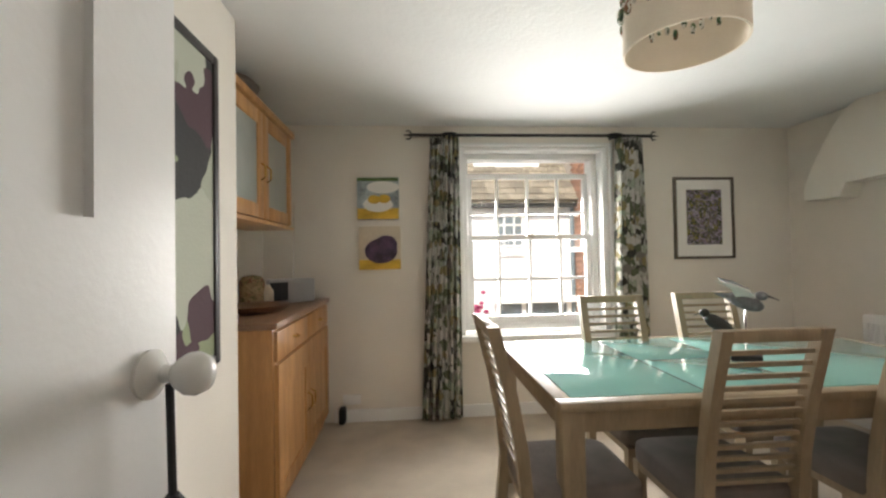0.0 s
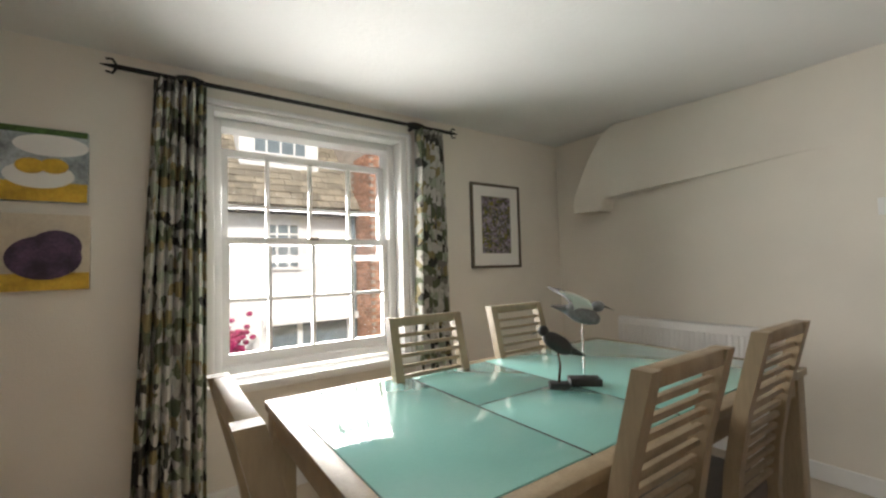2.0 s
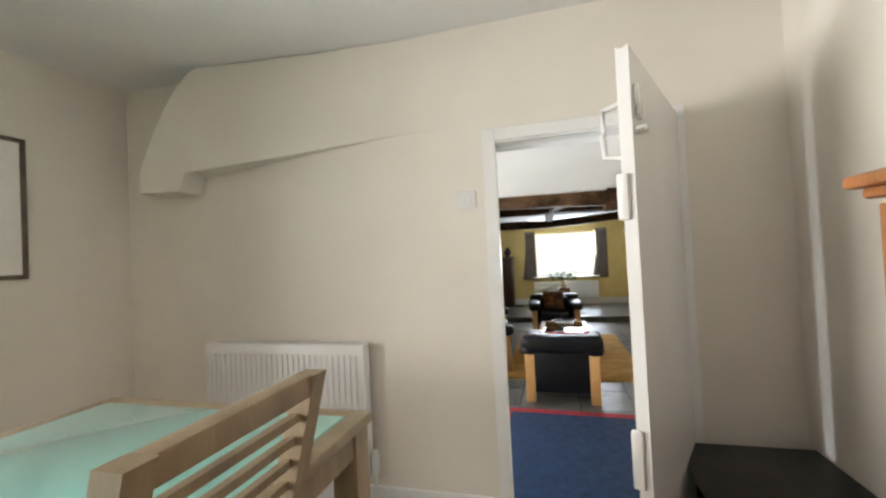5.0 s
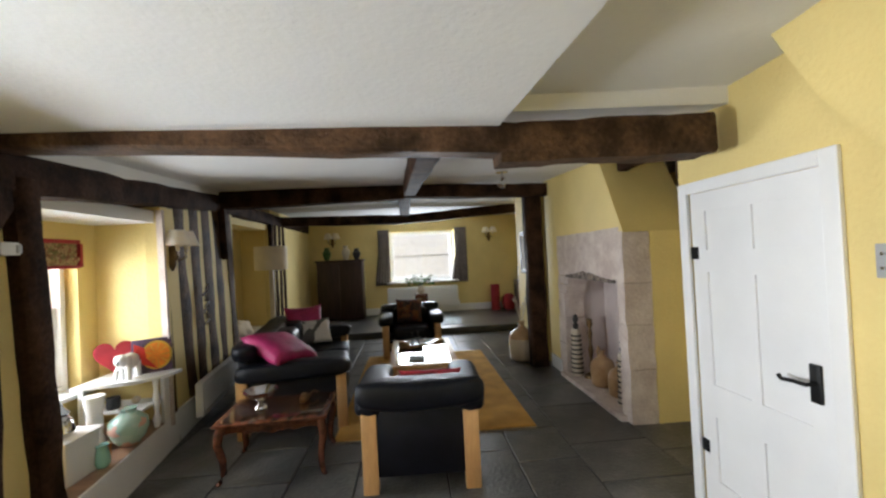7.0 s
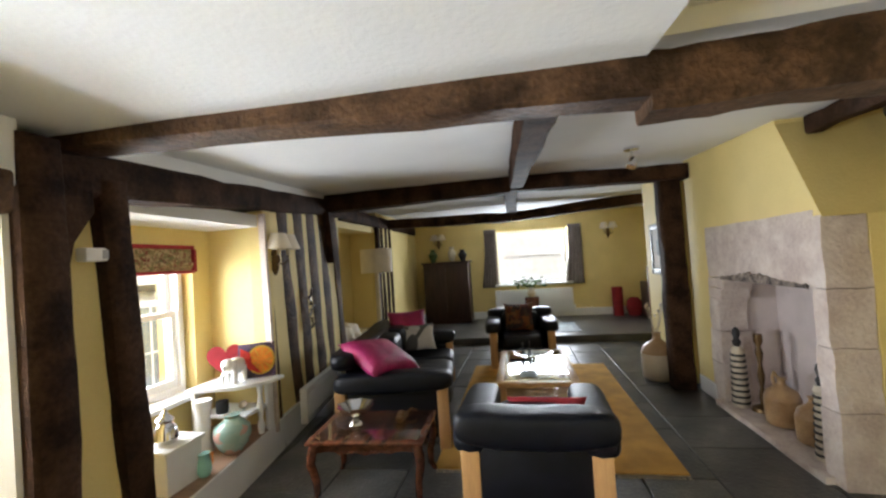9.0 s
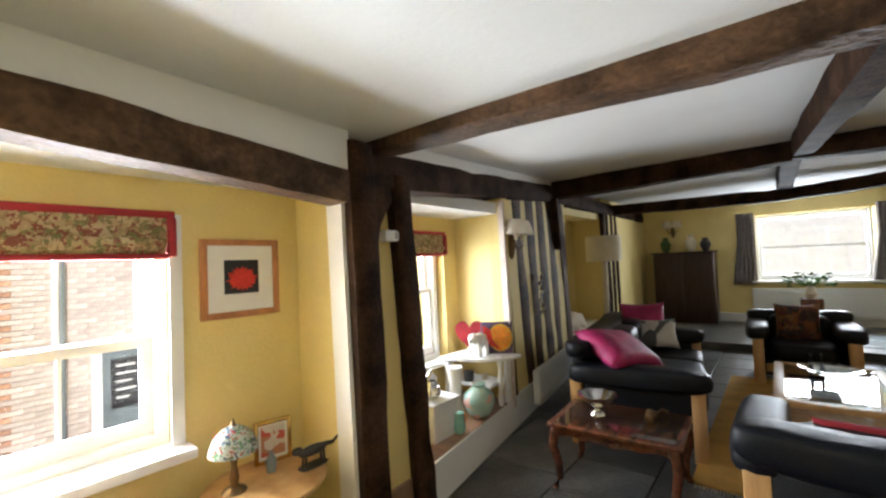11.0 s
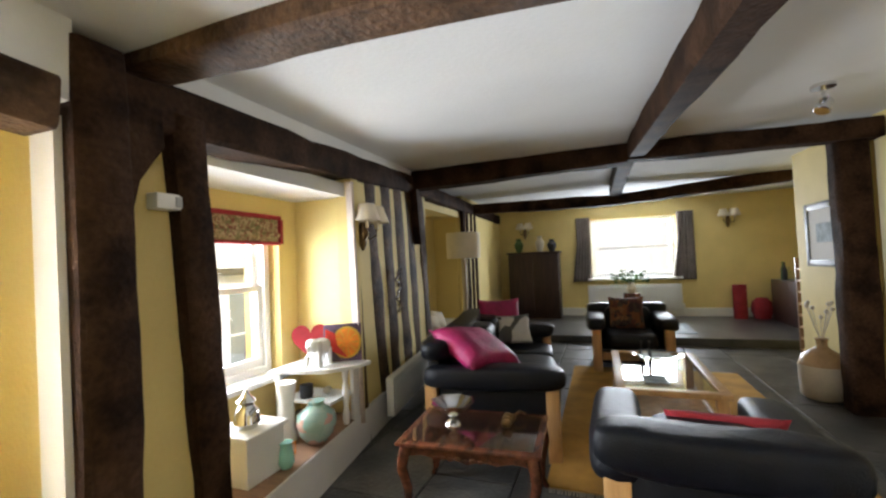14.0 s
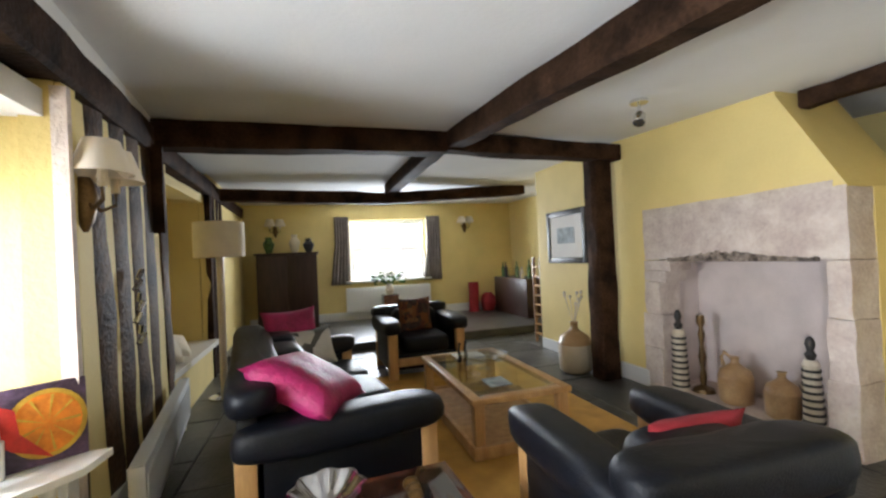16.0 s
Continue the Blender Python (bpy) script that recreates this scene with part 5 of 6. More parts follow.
single("magazine", B((9.44, 0.76, TOP, 9.63, 1.02, TOP + 0.006)), M_MAT, "pale papers on the coffee table", "magazine")

st = thing("carved_table", (7.42, 2.05, F), "carved mahogany side table with cabriole legs and glass top", "table", turn=3)
st.scale = (1, 1, 0.82)
X, Y = 0.26, 0.365
part("top", B((-X - 0.02, -Y - 0.02, 0.485, X + 0.02, Y + 0.02, 0.51), (-X, -Y, 0.47, X, Y, 0.485), bev=0.006), M_MAHOG, st)
part("glass_top", B((-X + 0.02, -Y + 0.02, 0.511, X - 0.02, Y - 0.02, 0.516)), M_CLEAR, st)
for s in (-1, 1):
    scal = [(-Y + 0.05, 0.47)] + [(-Y + 0.05 + (2 * Y - 0.1) * i / 16, 0.385 + 0.018 * abs(math.sin(i * math.pi / 4)) + 0.02 * abs(i - 8) / 8) for i in range(17)] + [(Y - 0.05, 0.47)]
    part("apron", poly(bmesh.new(), [(s * (X - 0.03), y, z) for y, z in scal], (0.02, 0, 0)), M_MAHOG, st)
    scal = [(-X + 0.05, 0.47)] + [(-X + 0.05 + (2 * X - 0.1) * i / 12, 0.385 + 0.018 * abs(math.sin(i * math.pi / 3)) + 0.02 * abs(i - 6) / 6) for i in range(13)] + [(X - 0.05, 0.47)]
    part("apron", poly(bmesh.new(), [(x, s * (Y - 0.03), z) for x, z in scal], (0, 0.02, 0)), M_MAHOG, st)
    for k in (-1, 1):
        x, y = s * (X - 0.03), k * (Y - 0.03)
        bm = tube(bmesh.new(), [(x, y, 0.47), (x + s * 0.016, y + k * 0.016, 0.40), (x + s * 0.022, y + k * 0.022, 0.33), (x, y, 0.20), (x - s * 0.004, y - k * 0.004, 0.08), (x + s * 0.016, y + k * 0.016, 0.02), (x + s * 0.03, y + k * 0.03, 0.0)], 0.036, 10, 0.016)
        part("leg", bm, M_MAHOG, st, smooth=70)
    for i in range(9):
        part("carving", puff(bmesh.new(), (s * (X + 0.004), -0.16 + i * 0.04, 0.43 + 0.008 * (i % 2)), (0.008, 0.018, 0.012), 0.9, 8, 6), M_MAHOG, st)
TS = F + 0.517 * 0.82
sd = thing("silver_dish", (7.43, 2.19, TS), "fluted silver bowl on a short foot", "bowl")
part("foot", lathe(bmesh.new(), [(0.05, 0), (0.045, 0.012), (0.018, 0.03), (0.03, 0.055)]), M_CHROME, sd)
part("bowl", lathe(bmesh.new(), [(0.03, 0.055), (0.07, 0.075), (0.11, 0.12), (0.125, 0.135), (0.115, 0.132), (0.07, 0.09), (0.01, 0.07)], seg=48, rib=0.07, ribs=8), M_CHROME, sd, smooth=60)
bm = bmesh.new()
for i in range(5):
    puff(bm, (7.45 + 0.022 * i, 1.88 + 0.012 * math.sin(i * 3), TS + 0.025 + 0.012 * (i % 2)), (0.022, 0.03, 0.025), 0.9, 10, 8)
tube(bm, [(7.55, 1.86, TS + 0.03), (7.59, 1.83, TS + 0.05), (7.61, 1.80, TS + 0.03)], 0.008)
single("lizard_figure", bm, M_OLDBRASS, "dark metal animal figure on the carved table", "ornament")
et = thing("end_table", (10.05, 2.42, F), "small wooden end table beyond the sofa", "table")
part("top", B((-0.25, -0.22, 0.50, 0.25, 0.22, 0.525), bev=0.005), M_TOPWOOD, et)
part("shelf", B((-0.22, -0.19, 0.2, 0.22, 0.19, 0.215)), M_TOPWOOD, et)
for sx in (-1, 1):
    for sy in (-1, 1):
        part("leg", B((sx * 0.22 - 0.02, sy * 0.19 - 0.02, 0, sx * 0.22 + 0.02, sy * 0.19 + 0.02, 0.5)), M_TOPWOOD, et)
single("shell", puff(bmesh.new(), (10.05, 2.38, F + 0.57), (0.09, 0.06, 0.045), 0.9, 14, 8, 0.3), M_CREAMWARE, "pale shell on the end table", "ornament")

# rugs
ru = thing("ochre_rug", (9.15, 0.85, F), "ochre wool rug under the coffee table", "rug")
part("rug_field", B((-1.47, -0.86, -0.002, 1.43, 0.86, 0.014), bev=0.005), M_OCHRE, ru)
bm = bmesh.new()
for i in range(110):
    y = -0.85 + i * 0.0155
    for s in (-1.47, 1.43):
        e = 0.05 if s > 0 else -0.05
        tube(bm, [(s, y, 0.006), (s + e, y + random.uniform(-0.008, 0.008), 0.003)], 0.003, 4)
part("fringe", bm, M_CREAMWARE, ru)
ru = thing("blue_rug", (5.72, 0.90, F), "deep blue rug with a dark red border inside the doorway", "rug", turn=-2)
part("rug_field", B((-0.74, -0.62, -0.002, 0.80, 0.62, 0.012), bev=0.004), M_BLUE, ru)
part("border", B((0.80, -0.66, -0.002, 0.90, 0.66, 0.011), (-0.82, -0.66, -0.002, -0.74, 0.66, 0.011), (-0.74, 0.62, -0.002, 0.80, 0.66, 0.011), (-0.74, -0.66, -0.002, 0.80, -0.62, 0.011)), M_RED, ru)
ru = thing("small_rug", (12.95, 0.35, -0.225), "small turquoise and dark rug on the raised floor", "rug")
part("rug_field", B((-0.5, -0.35, -0.002, 0.5, 0.35, 0.01)), M_GREYPAINT, ru)
part("stripe", B((-0.3, -0.25, 0.01, 0.2, 0.25, 0.013)), M_BLUEGREY, ru)

# ---- fireplace ----
fp = thing("fireplace", (0, 0, 0), "pale limestone fireplace with a soot-stained lintel", "fireplace")
Y0, Y1 = -0.795, -1.25


def block(x0, z0, x1, z1, y0=Y0, y1=-1.03):
    bm = bx(bmesh.new(), x0 + 0.003, y1, z0 + 0.003, x1 - 0.003, y0, z1 - 0.003)
    bmesh.ops.subdivide_edges(bm, edges=bm.edges[:], cuts=4, use_grid_fill=True)
    for v in bm.verts:
        v.co += Vector((noise.noise(v.co * 7), noise.noise(v.co * 6 + Vector((5, 0, 0))), noise.noise(v.co * 7 + Vector((0, 9, 0))))) * 0.011
    return bm


part("lintel", block(7.60, 0.86, 9.12, 1.34), M_STONE, fp, smooth=60)
part("lintel_end", block(7.53, 0.86, 7.605, 1.30, Y0 + 0.005), M_STONE, fp, smooth=60)
for z0, z1, x1 in ((0.50, 0.86, 7.66), (0.12, 0.50, 7.68), (F, 0.12, 7.70)):
    part("jamb_stone", block(7.53, z0, x1, z1, Y0 + random.uniform(-0.004, 0.006)), M_STONE, fp, smooth=60)
for z0, z1, x0 in ((0.76, 0.86, 8.82), (0.66, 0.76, 8.88), (0.36, 0.66, 8.96), (0.05, 0.36, 8.93), (F, 0.05, 8.97)):
    part("jamb_stone", block(x0, z0, 9.13 if z0 > 0.3 else 9.17, z1, Y0 + random.uniform(-0.004, 0.006)), M_STONE, fp, smooth=60)
part("back", B((7.70, -1.42, F, 9.05, -1.30, 1.2)), M_PLASTERIN, fp, "pale pink washed back wall")
part("cheek", B((9.0, -1.30, F, 9.13, -1.03, 1.0)), M_PLASTERIN, fp)
part("cheek", B((7.56, -1.30, F, 7.70, -1.03, 1.0)), M_PLASTERIN, fp)
part("hood", B((7.6, -1.30, 1.0, 9.1, -1.04, 1.3)), M_SOOT, fp)
soot = bmesh.new()
top = [(7.69 + 1.15 * k / 60, 0.875 + 0.012 * noise.noise(Vector((k * 0.5, 0, 0))) + (0.05 + 0.04 * noise.noise(Vector((k * 0.35, 3, 0)))) * math.exp(-((k / 60 - 0.55) / 0.28) ** 2)) for k in range(61)]
poly(soot, [(7.69, Y0 + 0.003, 0.85)] + [(x, Y0 + 0.003, z) for x, z in top] + [(8.84, Y0 + 0.003, 0.85)], (0, 0.014, 0))
part("soot_stain", soot, M_SOOT, fp, "sooty worn lower edge of the lintel", smooth=70)
part("hearth", block(7.62, F, 9.05, F + 0.05, -0.74, -1.30), M_STONE, fp, smooth=60)
HB = F + 0.052


def striped_figure(x, y, k, lab):
    s = thing("striped_figure", (x, y, HB), lab, "ornament", "striped hearth figures")
    s.scale = (k * 0.85, k * 0.85, k)
    part("body", lathe(bmesh.new(), [(0.085, 0), (0.075, 0.15), (0.065, 0.4), (0.06, 0.5), (0.07, 0.52), (0.05, 0.56)], seg=16), M_CREAMWARE, s)
    for i in range(9):
        part("band", lathe(bmesh.new(), [(0.088 - i * 0.002, 0.03 + i * 0.055), (0.088 - i * 0.002, 0.05 + i * 0.055)], seg=16), M_BLACKWOOD, s, "dark band")
    part("finial", lathe(bmesh.new(), [(0.03, 0.56), (0.045, 0.60), (0.025, 0.63), (0.04, 0.68), (0.03, 0.72), (0.01, 0.74)], seg=14), M_BLACKWOOD, s)


striped_figure(8.85, -0.87, 0.95, "cream and black banded wooden figure by the jamb")
striped_figure(7.84, -0.90, 0.86, "cream and black banded figure with a dark head")
cs = thing("candlestick", (8.72, -0.98, HB), "tall turned dark metal candlestick in the hearth", "candlestick")
part("shaft", lathe(bmesh.new(), [(0.09, 0), (0.08, 0.03), (0.02, 0.06), (0.03, 0.12), (0.015, 0.2), (0.03, 0.3), (0.014, 0.4), (0.028, 0.5), (0.014, 0.55), (0.035, 0.6), (0.03, 0.66)]), M_OLDBRASS, cs)


def jug(at, s, lab, handle=True, two=True):
    j = thing("stoneware_jug", at, lab, "jug")
    prof = [(0.10, 0), (0.125, 0.02), (0.13, 0.12), (0.13, 0.22)]
    top = [(0.13, 0.22), (0.11, 0.28), (0.05, 0.32), (0.03, 0.34), (0.03, 0.38), (0.04, 0.39), (0.02, 0.395)]
    part("body", lathe(bmesh.new(), [(r * s, z * s) for r, z in prof]), M_CREAMWARE if two else M_TERRA, j, smooth=50)
    part("shoulder", lathe(bmesh.new(), [(r * s, z * s) for r, z in top]), M_TERRA, j, "brown glazed shoulder", smooth=50)
    if handle:
        part("handle", tube(bmesh.new(), [(0.03 * s, 0, 0.37 * s), (0.09 * s, 0, 0.41 * s), (0.12 * s, 0, 0.36 * s), (0.10 * s, 0, 0.29 * s)], 0.014 * s), M_TERRA, j)
    return j


jug((8.42, -0.97, HB), 0.95, "brown stoneware flagon in the hearth", two=False)
jug((8.08, -0.98, HB), 0.85, "olive brown stoneware flagon with a short neck", handle=False, two=False)
jug((9.88, -0.50, F), 1.38, "large cream and brown stoneware flagon with dried stems", handle=False)
bm = bmesh.new()
for i in range(9):
    a = random.uniform(0, 6.28)
    tip = (9.88 + 0.09 * math.cos(a), -0.50 + 0.09 * math.sin(a), F + 0.74 + random.uniform(0, 0.14))
    tube(bm, [(9.88, -0.50, F + 0.5), (9.88 + 0.04 * math.cos(a), -0.50 + 0.04 * math.sin(a), F + 0.63), tip], 0.003, 5)
    puff(bm, tip, (0.016, 0.016, 0.02), 1, 6, 5)
single("dried_stems", bm, M_CREAMWARE, "dried seed stems in the stoneware flagon", "dried flowers")
structure("baseboard_2", B((9.13, -0.80, F, 9.50, -0.782, F + 0.16), (9.75, -0.80, F, 11.05, -0.782, F + 0.14), (14.478, -2.0, -0.225, 14.50, 3.4, -0.06), bev=0.004), M_WHITE, "white skirting boards in the living room", "skirting")

# ---- wall things ----


def wall_lamp(at, turn, lab, arms=2):
    w = thing("wall_lamp", at, lab, "lamp", "wall lamps", turn)
    part("backplate", lathe(bmesh.new(), [(0.008, -0.14), (0.03, -0.09), (0.045, 0), (0.03, 0.06), (0.008, 0.10)], 0, -0.02, 0, 14), M_OLDBRASS, w)
    for k in (-1, 1):
        x = k * 0.09
        a = part("arm", tube(bmesh.new(), [(0, -0.02, 0), (x * 0.5, -0.06, -0.05), (x, -0.10, -0.02), (x, -0.10, 0.03)], 0.008), M_OLDBRASS, w)
        part("candle", tube(bmesh.new(), [(x, -0.10, 0.03), (x, -0.10, 0.11)], 0.017), M_CREAMWARE, a)
        bm = bmesh.new()
        r = [[bm.verts.new((x + q * math.cos(2 * math.pi * i / 24), -0.10 + q * math.sin(2 * math.pi * i / 24), z)) for i in range(24)] for q, z in ((0.105, 0.08), (0.06, 0.21), (0.057, 0.21), (0.102, 0.08))]
        for u, v in zip(r, r[1:]):
            for i in range(24):
                bm.faces.new((u[i], u[(i + 1) % 24], v[(i + 1) % 24], v[i]))
        part("shade", bm, M_SHADE, w, "cream pleated shade")


wall_lamp((7.93, yl(7.93) - 0.02, 1.29), 8, "brass wall lamp with two cream shades on an oak stud")
wall_lamp((14.5, -0.98, 1.62), -90, "brass wall lamp on the end wall")
wall_lamp((14.5, 2.9, 1.62), -90, "brass wall lamp behind the tall cabinet")
bm = bmesh.new()
for i in range(7):
    tube(bm, [(8.63 + 0.03 * math.sin(i * 2.2), 3.15, 0.58 + i * 0.06), (8.65 + 0.035 * math.cos(i * 2.2), 3.135, 0.63 + i * 0.06)], 0.014, 8)
single("metal_wall_ornament", bm, M_CHROME, "twisted silver metal ornament on an oak stud", "ornament")
radiator((8.17, 3.07, -0.22), 8.3, 1.65, 0.31, "long low white radiator under the studs")
structure("ledge", B((9.85, yl(9.85) - 0.02, 0.06, 11.5, yl(9.85) + 0.46, 0.12), bev=0.006), M_CREAM, "pale ledge of the wall recess", "shelf")
for i in range(3):
    cushion((9.98 + i * 0.22, yl(9.9) + 0.14, 0.22 + 0.02 * i), (-30, 12, -20), (0.17, 0.06, 0.12), M_SHADE, "cream striped cushion on the recess ledge")
fl = thing("floor_lamp", (10.62, 3.12, F), "tall floor lamp with a pale drum shade", "lamp")
part("base", lathe(bmesh.new(), [(0.14, 0), (0.14, 0.02), (0.02, 0.035)]), M_CHROME, fl)
part("pole", tube(bmesh.new(), [(0, 0, 0.03), (0, 0, 1.50)], 0.035, 10), M_CREAMWARE, fl)
part("shade", lathe(bmesh.new(), [(0.235, 1.42), (0.235, 1.77), (0.22, 1.77), (0.22, 1.42)], seg=32), M_SHADE, fl)
picture("framed_picture", (10.38, -0.799, 0.83), 180, 0.82, 0.66, "framed print in a broad grey frame on yellow wall", M_BLACKWOOD, 0.07, 0.16, M_BLUEGREY)
picture("framed_picture", (5.568, 3.239, 0.92), 0, 0.375, 0.375, "red dahlia print in a reddish wooden frame", M_ORANGEWOOD, 0.03, 0.075, M_DARK, 0.025,
        [("petal", poly(bmesh.new(), [((0.055 + 0.02 * (i % 2)) * math.cos(i * math.pi / 18) * (1 + 0.15 * math.sin(i * 1.7)), -0.021, 0.185 + (0.045 + 0.015 * (i % 2)) * math.sin(i * math.pi / 18)) for i in range(36)], (0, 0.003, 0)), M_SCARLET)])
picture("canvas_picture", (4.416, 2.45, 0.85), 90, 0.7, 0.5, "abstract canvas of plum and teal by the alcove", None, 0, 0, M_TAPESTRY, 0.03, [("teal_paint", B((-0.34, -0.034, 0.02, 0.34, -0.031, 0.2)), M_BLUEGREY)])
picture("canvas_picture", (12.9, -2.099, 0.70), 180, 0.55, 1.0, "bright blue and red abstract canvas", None, 0, 0, M_BLUEGREY, 0.03, [("red_paint", disc(0.05, 0.4, 0.18, 0.2, -0.036), M_SCARLET), ("turquoise_paint", disc(-0.05, 0.8, 0.16, 0.14, -0.036), M_TEAL)])
s6 = thing("switch_plate", (5.42, -0.64, 1.02), "brushed steel plate of six switches", "switch", turn=180)
part("plate", B((-0.075, -0.008, 0, 0.075, 0, 0.12), bev=0.003), M_PLASTIC, s6)
part("toggle", B(*[(-0.05 + 0.045 * i, -0.02, 0.03 + 0.05 * j, -0.04 + 0.045 * i, -0.008, 0.04 + 0.05 * j) for i in range(3) for j in range(2)]), M_CHROME, s6)
sp = thing("ceiling_spotlight", (8.19, 0.06, 1.985), "chrome ceiling spotlight on a round base", "lamp")
part("base", lathe(bmesh.new(), [(0.06, -0.02), (0.06, 0.0)]), M_CHROME, sp)
part("arm", tube(bmesh.new(), [(0, 0, -0.02), (0.0, 0, -0.08)], 0.01), M_CHROME, sp)
bm = lathe(bmesh.new(), [(0.02, 0.05), (0.035, 0.03), (0.042, -0.04), (0.036, -0.045)], seg=18)
bmesh.ops.transform(bm, matrix=pose(0, 0, -0.12, 25, 15, 0), verts=bm.verts[:])
part("head", bm, M_CHROME, sp)
al = thing("wall_sensor", (6.20, 2.868, 1.30), "small white sensor box between the oak posts", "sensor")
part("body", B((-0.05, -0.05, -0.03, 0.05, 0.012, 0.03), bev=0.008), M_WHITE, al)
part("lens", B((0.02, -0.056, -0.02, 0.045, -0.05, 0.02), bev=0.002), M_PLASTIC, al)


def roman_blind(x0, x1, y, z0, z1, lab):
    b = thing("roman_blind", ((x0 + x1) / 2, y, z0), lab, "blind", "roman blinds")
    w, h = (x1 - x0) / 2, z1 - z0
    bm = bmesh.new()
    for i in range(4):
        puff(bm, (0, -0.02 - 0.007 * i, h * (0.12 + 0.06 * i)), (w - 0.03, 0.022, h * 0.10), 0.35, 20, 8)
    bx(bm, -w + 0.03, -0.026, h * 0.3, w - 0.03, -0.006, h - 0.03)
    part("cloth", bm, M_BLIND, b)
    part("border", B((-w, -0.05, 0, -w + 0.03, -0.002, h - 0.03), (w - 0.03, -0.05, 0, w, -0.002, h - 0.03), (-w, -0.032, h - 0.03, w, -0.002, h), (-w + 0.03, -0.052, -0.01, w - 0.03, -0.012, 0.012), bev=0.003), M_RED, b, "dark red border")


roman_blind(4.56, 5.28, 3.24, 1.215, 1.41, "folded floral roman blind with a red border")
roman_blind(6.56, 7.60, 3.60, 1.22, 1.43, "folded floral roman blind in the niche")
# end window: short curtains, radiator
for ya, yb in ((1.52, 1.80), (-0.40, -0.10)):
    bm = bmesh.new()
    g = []
    for j in range(11):
        g.append([bm.verts.new((14.44 + 0.022 * math.sin(i * 0.9), ya + (yb - ya) * (i / 36) * (1 if j < 4 else 1 + 0.06 * (j - 4)), 1.86 - 1.36 * j / 10)) for i in range(37)])
    for j in range(10):
        for i in range(36):
            bm.faces.new((g[j][i], g[j][i + 1], g[j + 1][i + 1], g[j + 1][i]))
    c = single("short_curtain", bm, M_TAUPE, "short grey-brown curtain beside the end window", "curtain", "end window curtains", 80)
    c.modifiers.new("thick", "SOLIDIFY").thickness = 0.004
radiator((14.5, 1.62, -0.10), -90, 1.75, 0.52, "white radiator under the end window")
wd = thing("tall_cabinet", (14.2, 2.68, -0.225), "dark mahogany cabinet against the end wall", "cabinet")
part("body", B((-0.25, -0.52, 0, 0.25, 0.52, 1.36), bev=0.006), M_DARKMAHOG, wd)
part("cornice", B((-0.28, -0.55, 1.36, 0.27, 0.55, 1.40), bev=0.006), M_DARKMAHOG, wd)
for k in (-1, 1):
    y0, y1 = sorted((k * 0.005, k * 0.50))
    part("door", B((-0.265, y0, 0.1, -0.25, y1, 1.33), bev=0.003), M_DARKMAHOG, wd)
for y, h, mt, lab in ((3.0, 0.30, M_GREEN, "green glass vase on the tall cabinet"), (2.55, 0.34, M_CREAMWARE, "decorated pale urn on the tall cabinet"), (2.3, 0.26, M_DARK, "slim dark vase on the tall cabinet")):
    single("vase", lathe(bmesh.new(), [(0.05, 0), (0.09, h * 0.4), (0.1, h * 0.6), (0.05, h * 0.85), (0.06, h)], 14.2, y, 1.175), mt, lab, "vase")
lb = thing("low_cabinet", (13.4, -1.72, -0.225), "dark wooden sideboard loaded with bottles", "cabinet")
part("body", B((-0.7, -0.32, 0, 0.7, 0.25, 0.72), bev=0.006), M_DARKMAHOG, lb)
for i in range(9):
    h = random.uniform(0.16, 0.36)
    single("bottle", lathe(bmesh.new(), [(0.035, 0), (0.035, h * 0.6), (0.012, h * 0.75), (0.012, h)], 12.85 + i * 0.13, -1.62 + random.uniform(-0.1, 0.1), 0.495, 12), (M_GREEN, M_CREAMWARE, M_DARK, M_CLEAR)[i % 4], "bottle among others on the dark sideboard", "bottle", "bottles on the sideboard")
single("red_drum", lathe(bmesh.new(), [(0.11, 0), (0.11, 0.62), (0.10, 0.62), (0.09, 0.6)], 14.2, -1.02, -0.225), M_RED, "tall red cylinder standing by the wall", "bin")
single("red_pot", lathe(bmesh.new(), [(0.12, 0), (0.17, 0.15), (0.15, 0.3), (0.08, 0.38)], 14.2, -1.35, -0.225), M_RED, "dark red floor vase", "vase")
fv = thing("flower_vase", (14.1, 0.80, -0.225), "vase of pale flowers and green leaves before the window", "flowers")
part("stand", B((-0.15, -0.15, 0, 0.15, 0.15, 0.50), bev=0.008), M_MAHOG, fv)
part("vase", lathe(bmesh.new(), [(0.05, 0.5), (0.09, 0.58), (0.05, 0.70), (0.06, 0.72)]), M_CREAMWARE, fv)
bm, bl = bmesh.new(), bmesh.new()
for i in range(60):
    a, q = random.uniform(0, 6.28), random.uniform(0.08, 0.40)
    tip = (0.5 * q * math.cos(a), q * math.sin(a), 0.78 + random.uniform(0, 0.20) - q * 0.2)
    tube(bl, [(0, 0, 0.70), tip], 0.003, 4)
    puff(bl if i % 3 else bm, tip, (0.02, 0.04, 0.02) if i % 3 else (0.03, 0.03, 0.03), 1, 6, 5)
part("leaves", bl, M_GREEN, fv)
part("blossom", bm, M_PORCELAIN, fv)
wr = thing("wine_rack", (11.30, -0.90, F), "narrow wooden ladder rack at the wall end", "rack")
for x in (-0.1, 0.1):
    part("upright", B((x - 0.015, -0.02, 0, x + 0.015, 0.02, 1.25)), M_TOPWOOD, wr)
for i in range(8):
    part("rung", B((-0.085, -0.014, 0.12 + i * 0.14, 0.085, 0.014, 0.145 + i * 0.14)), M_BEECH, wr)

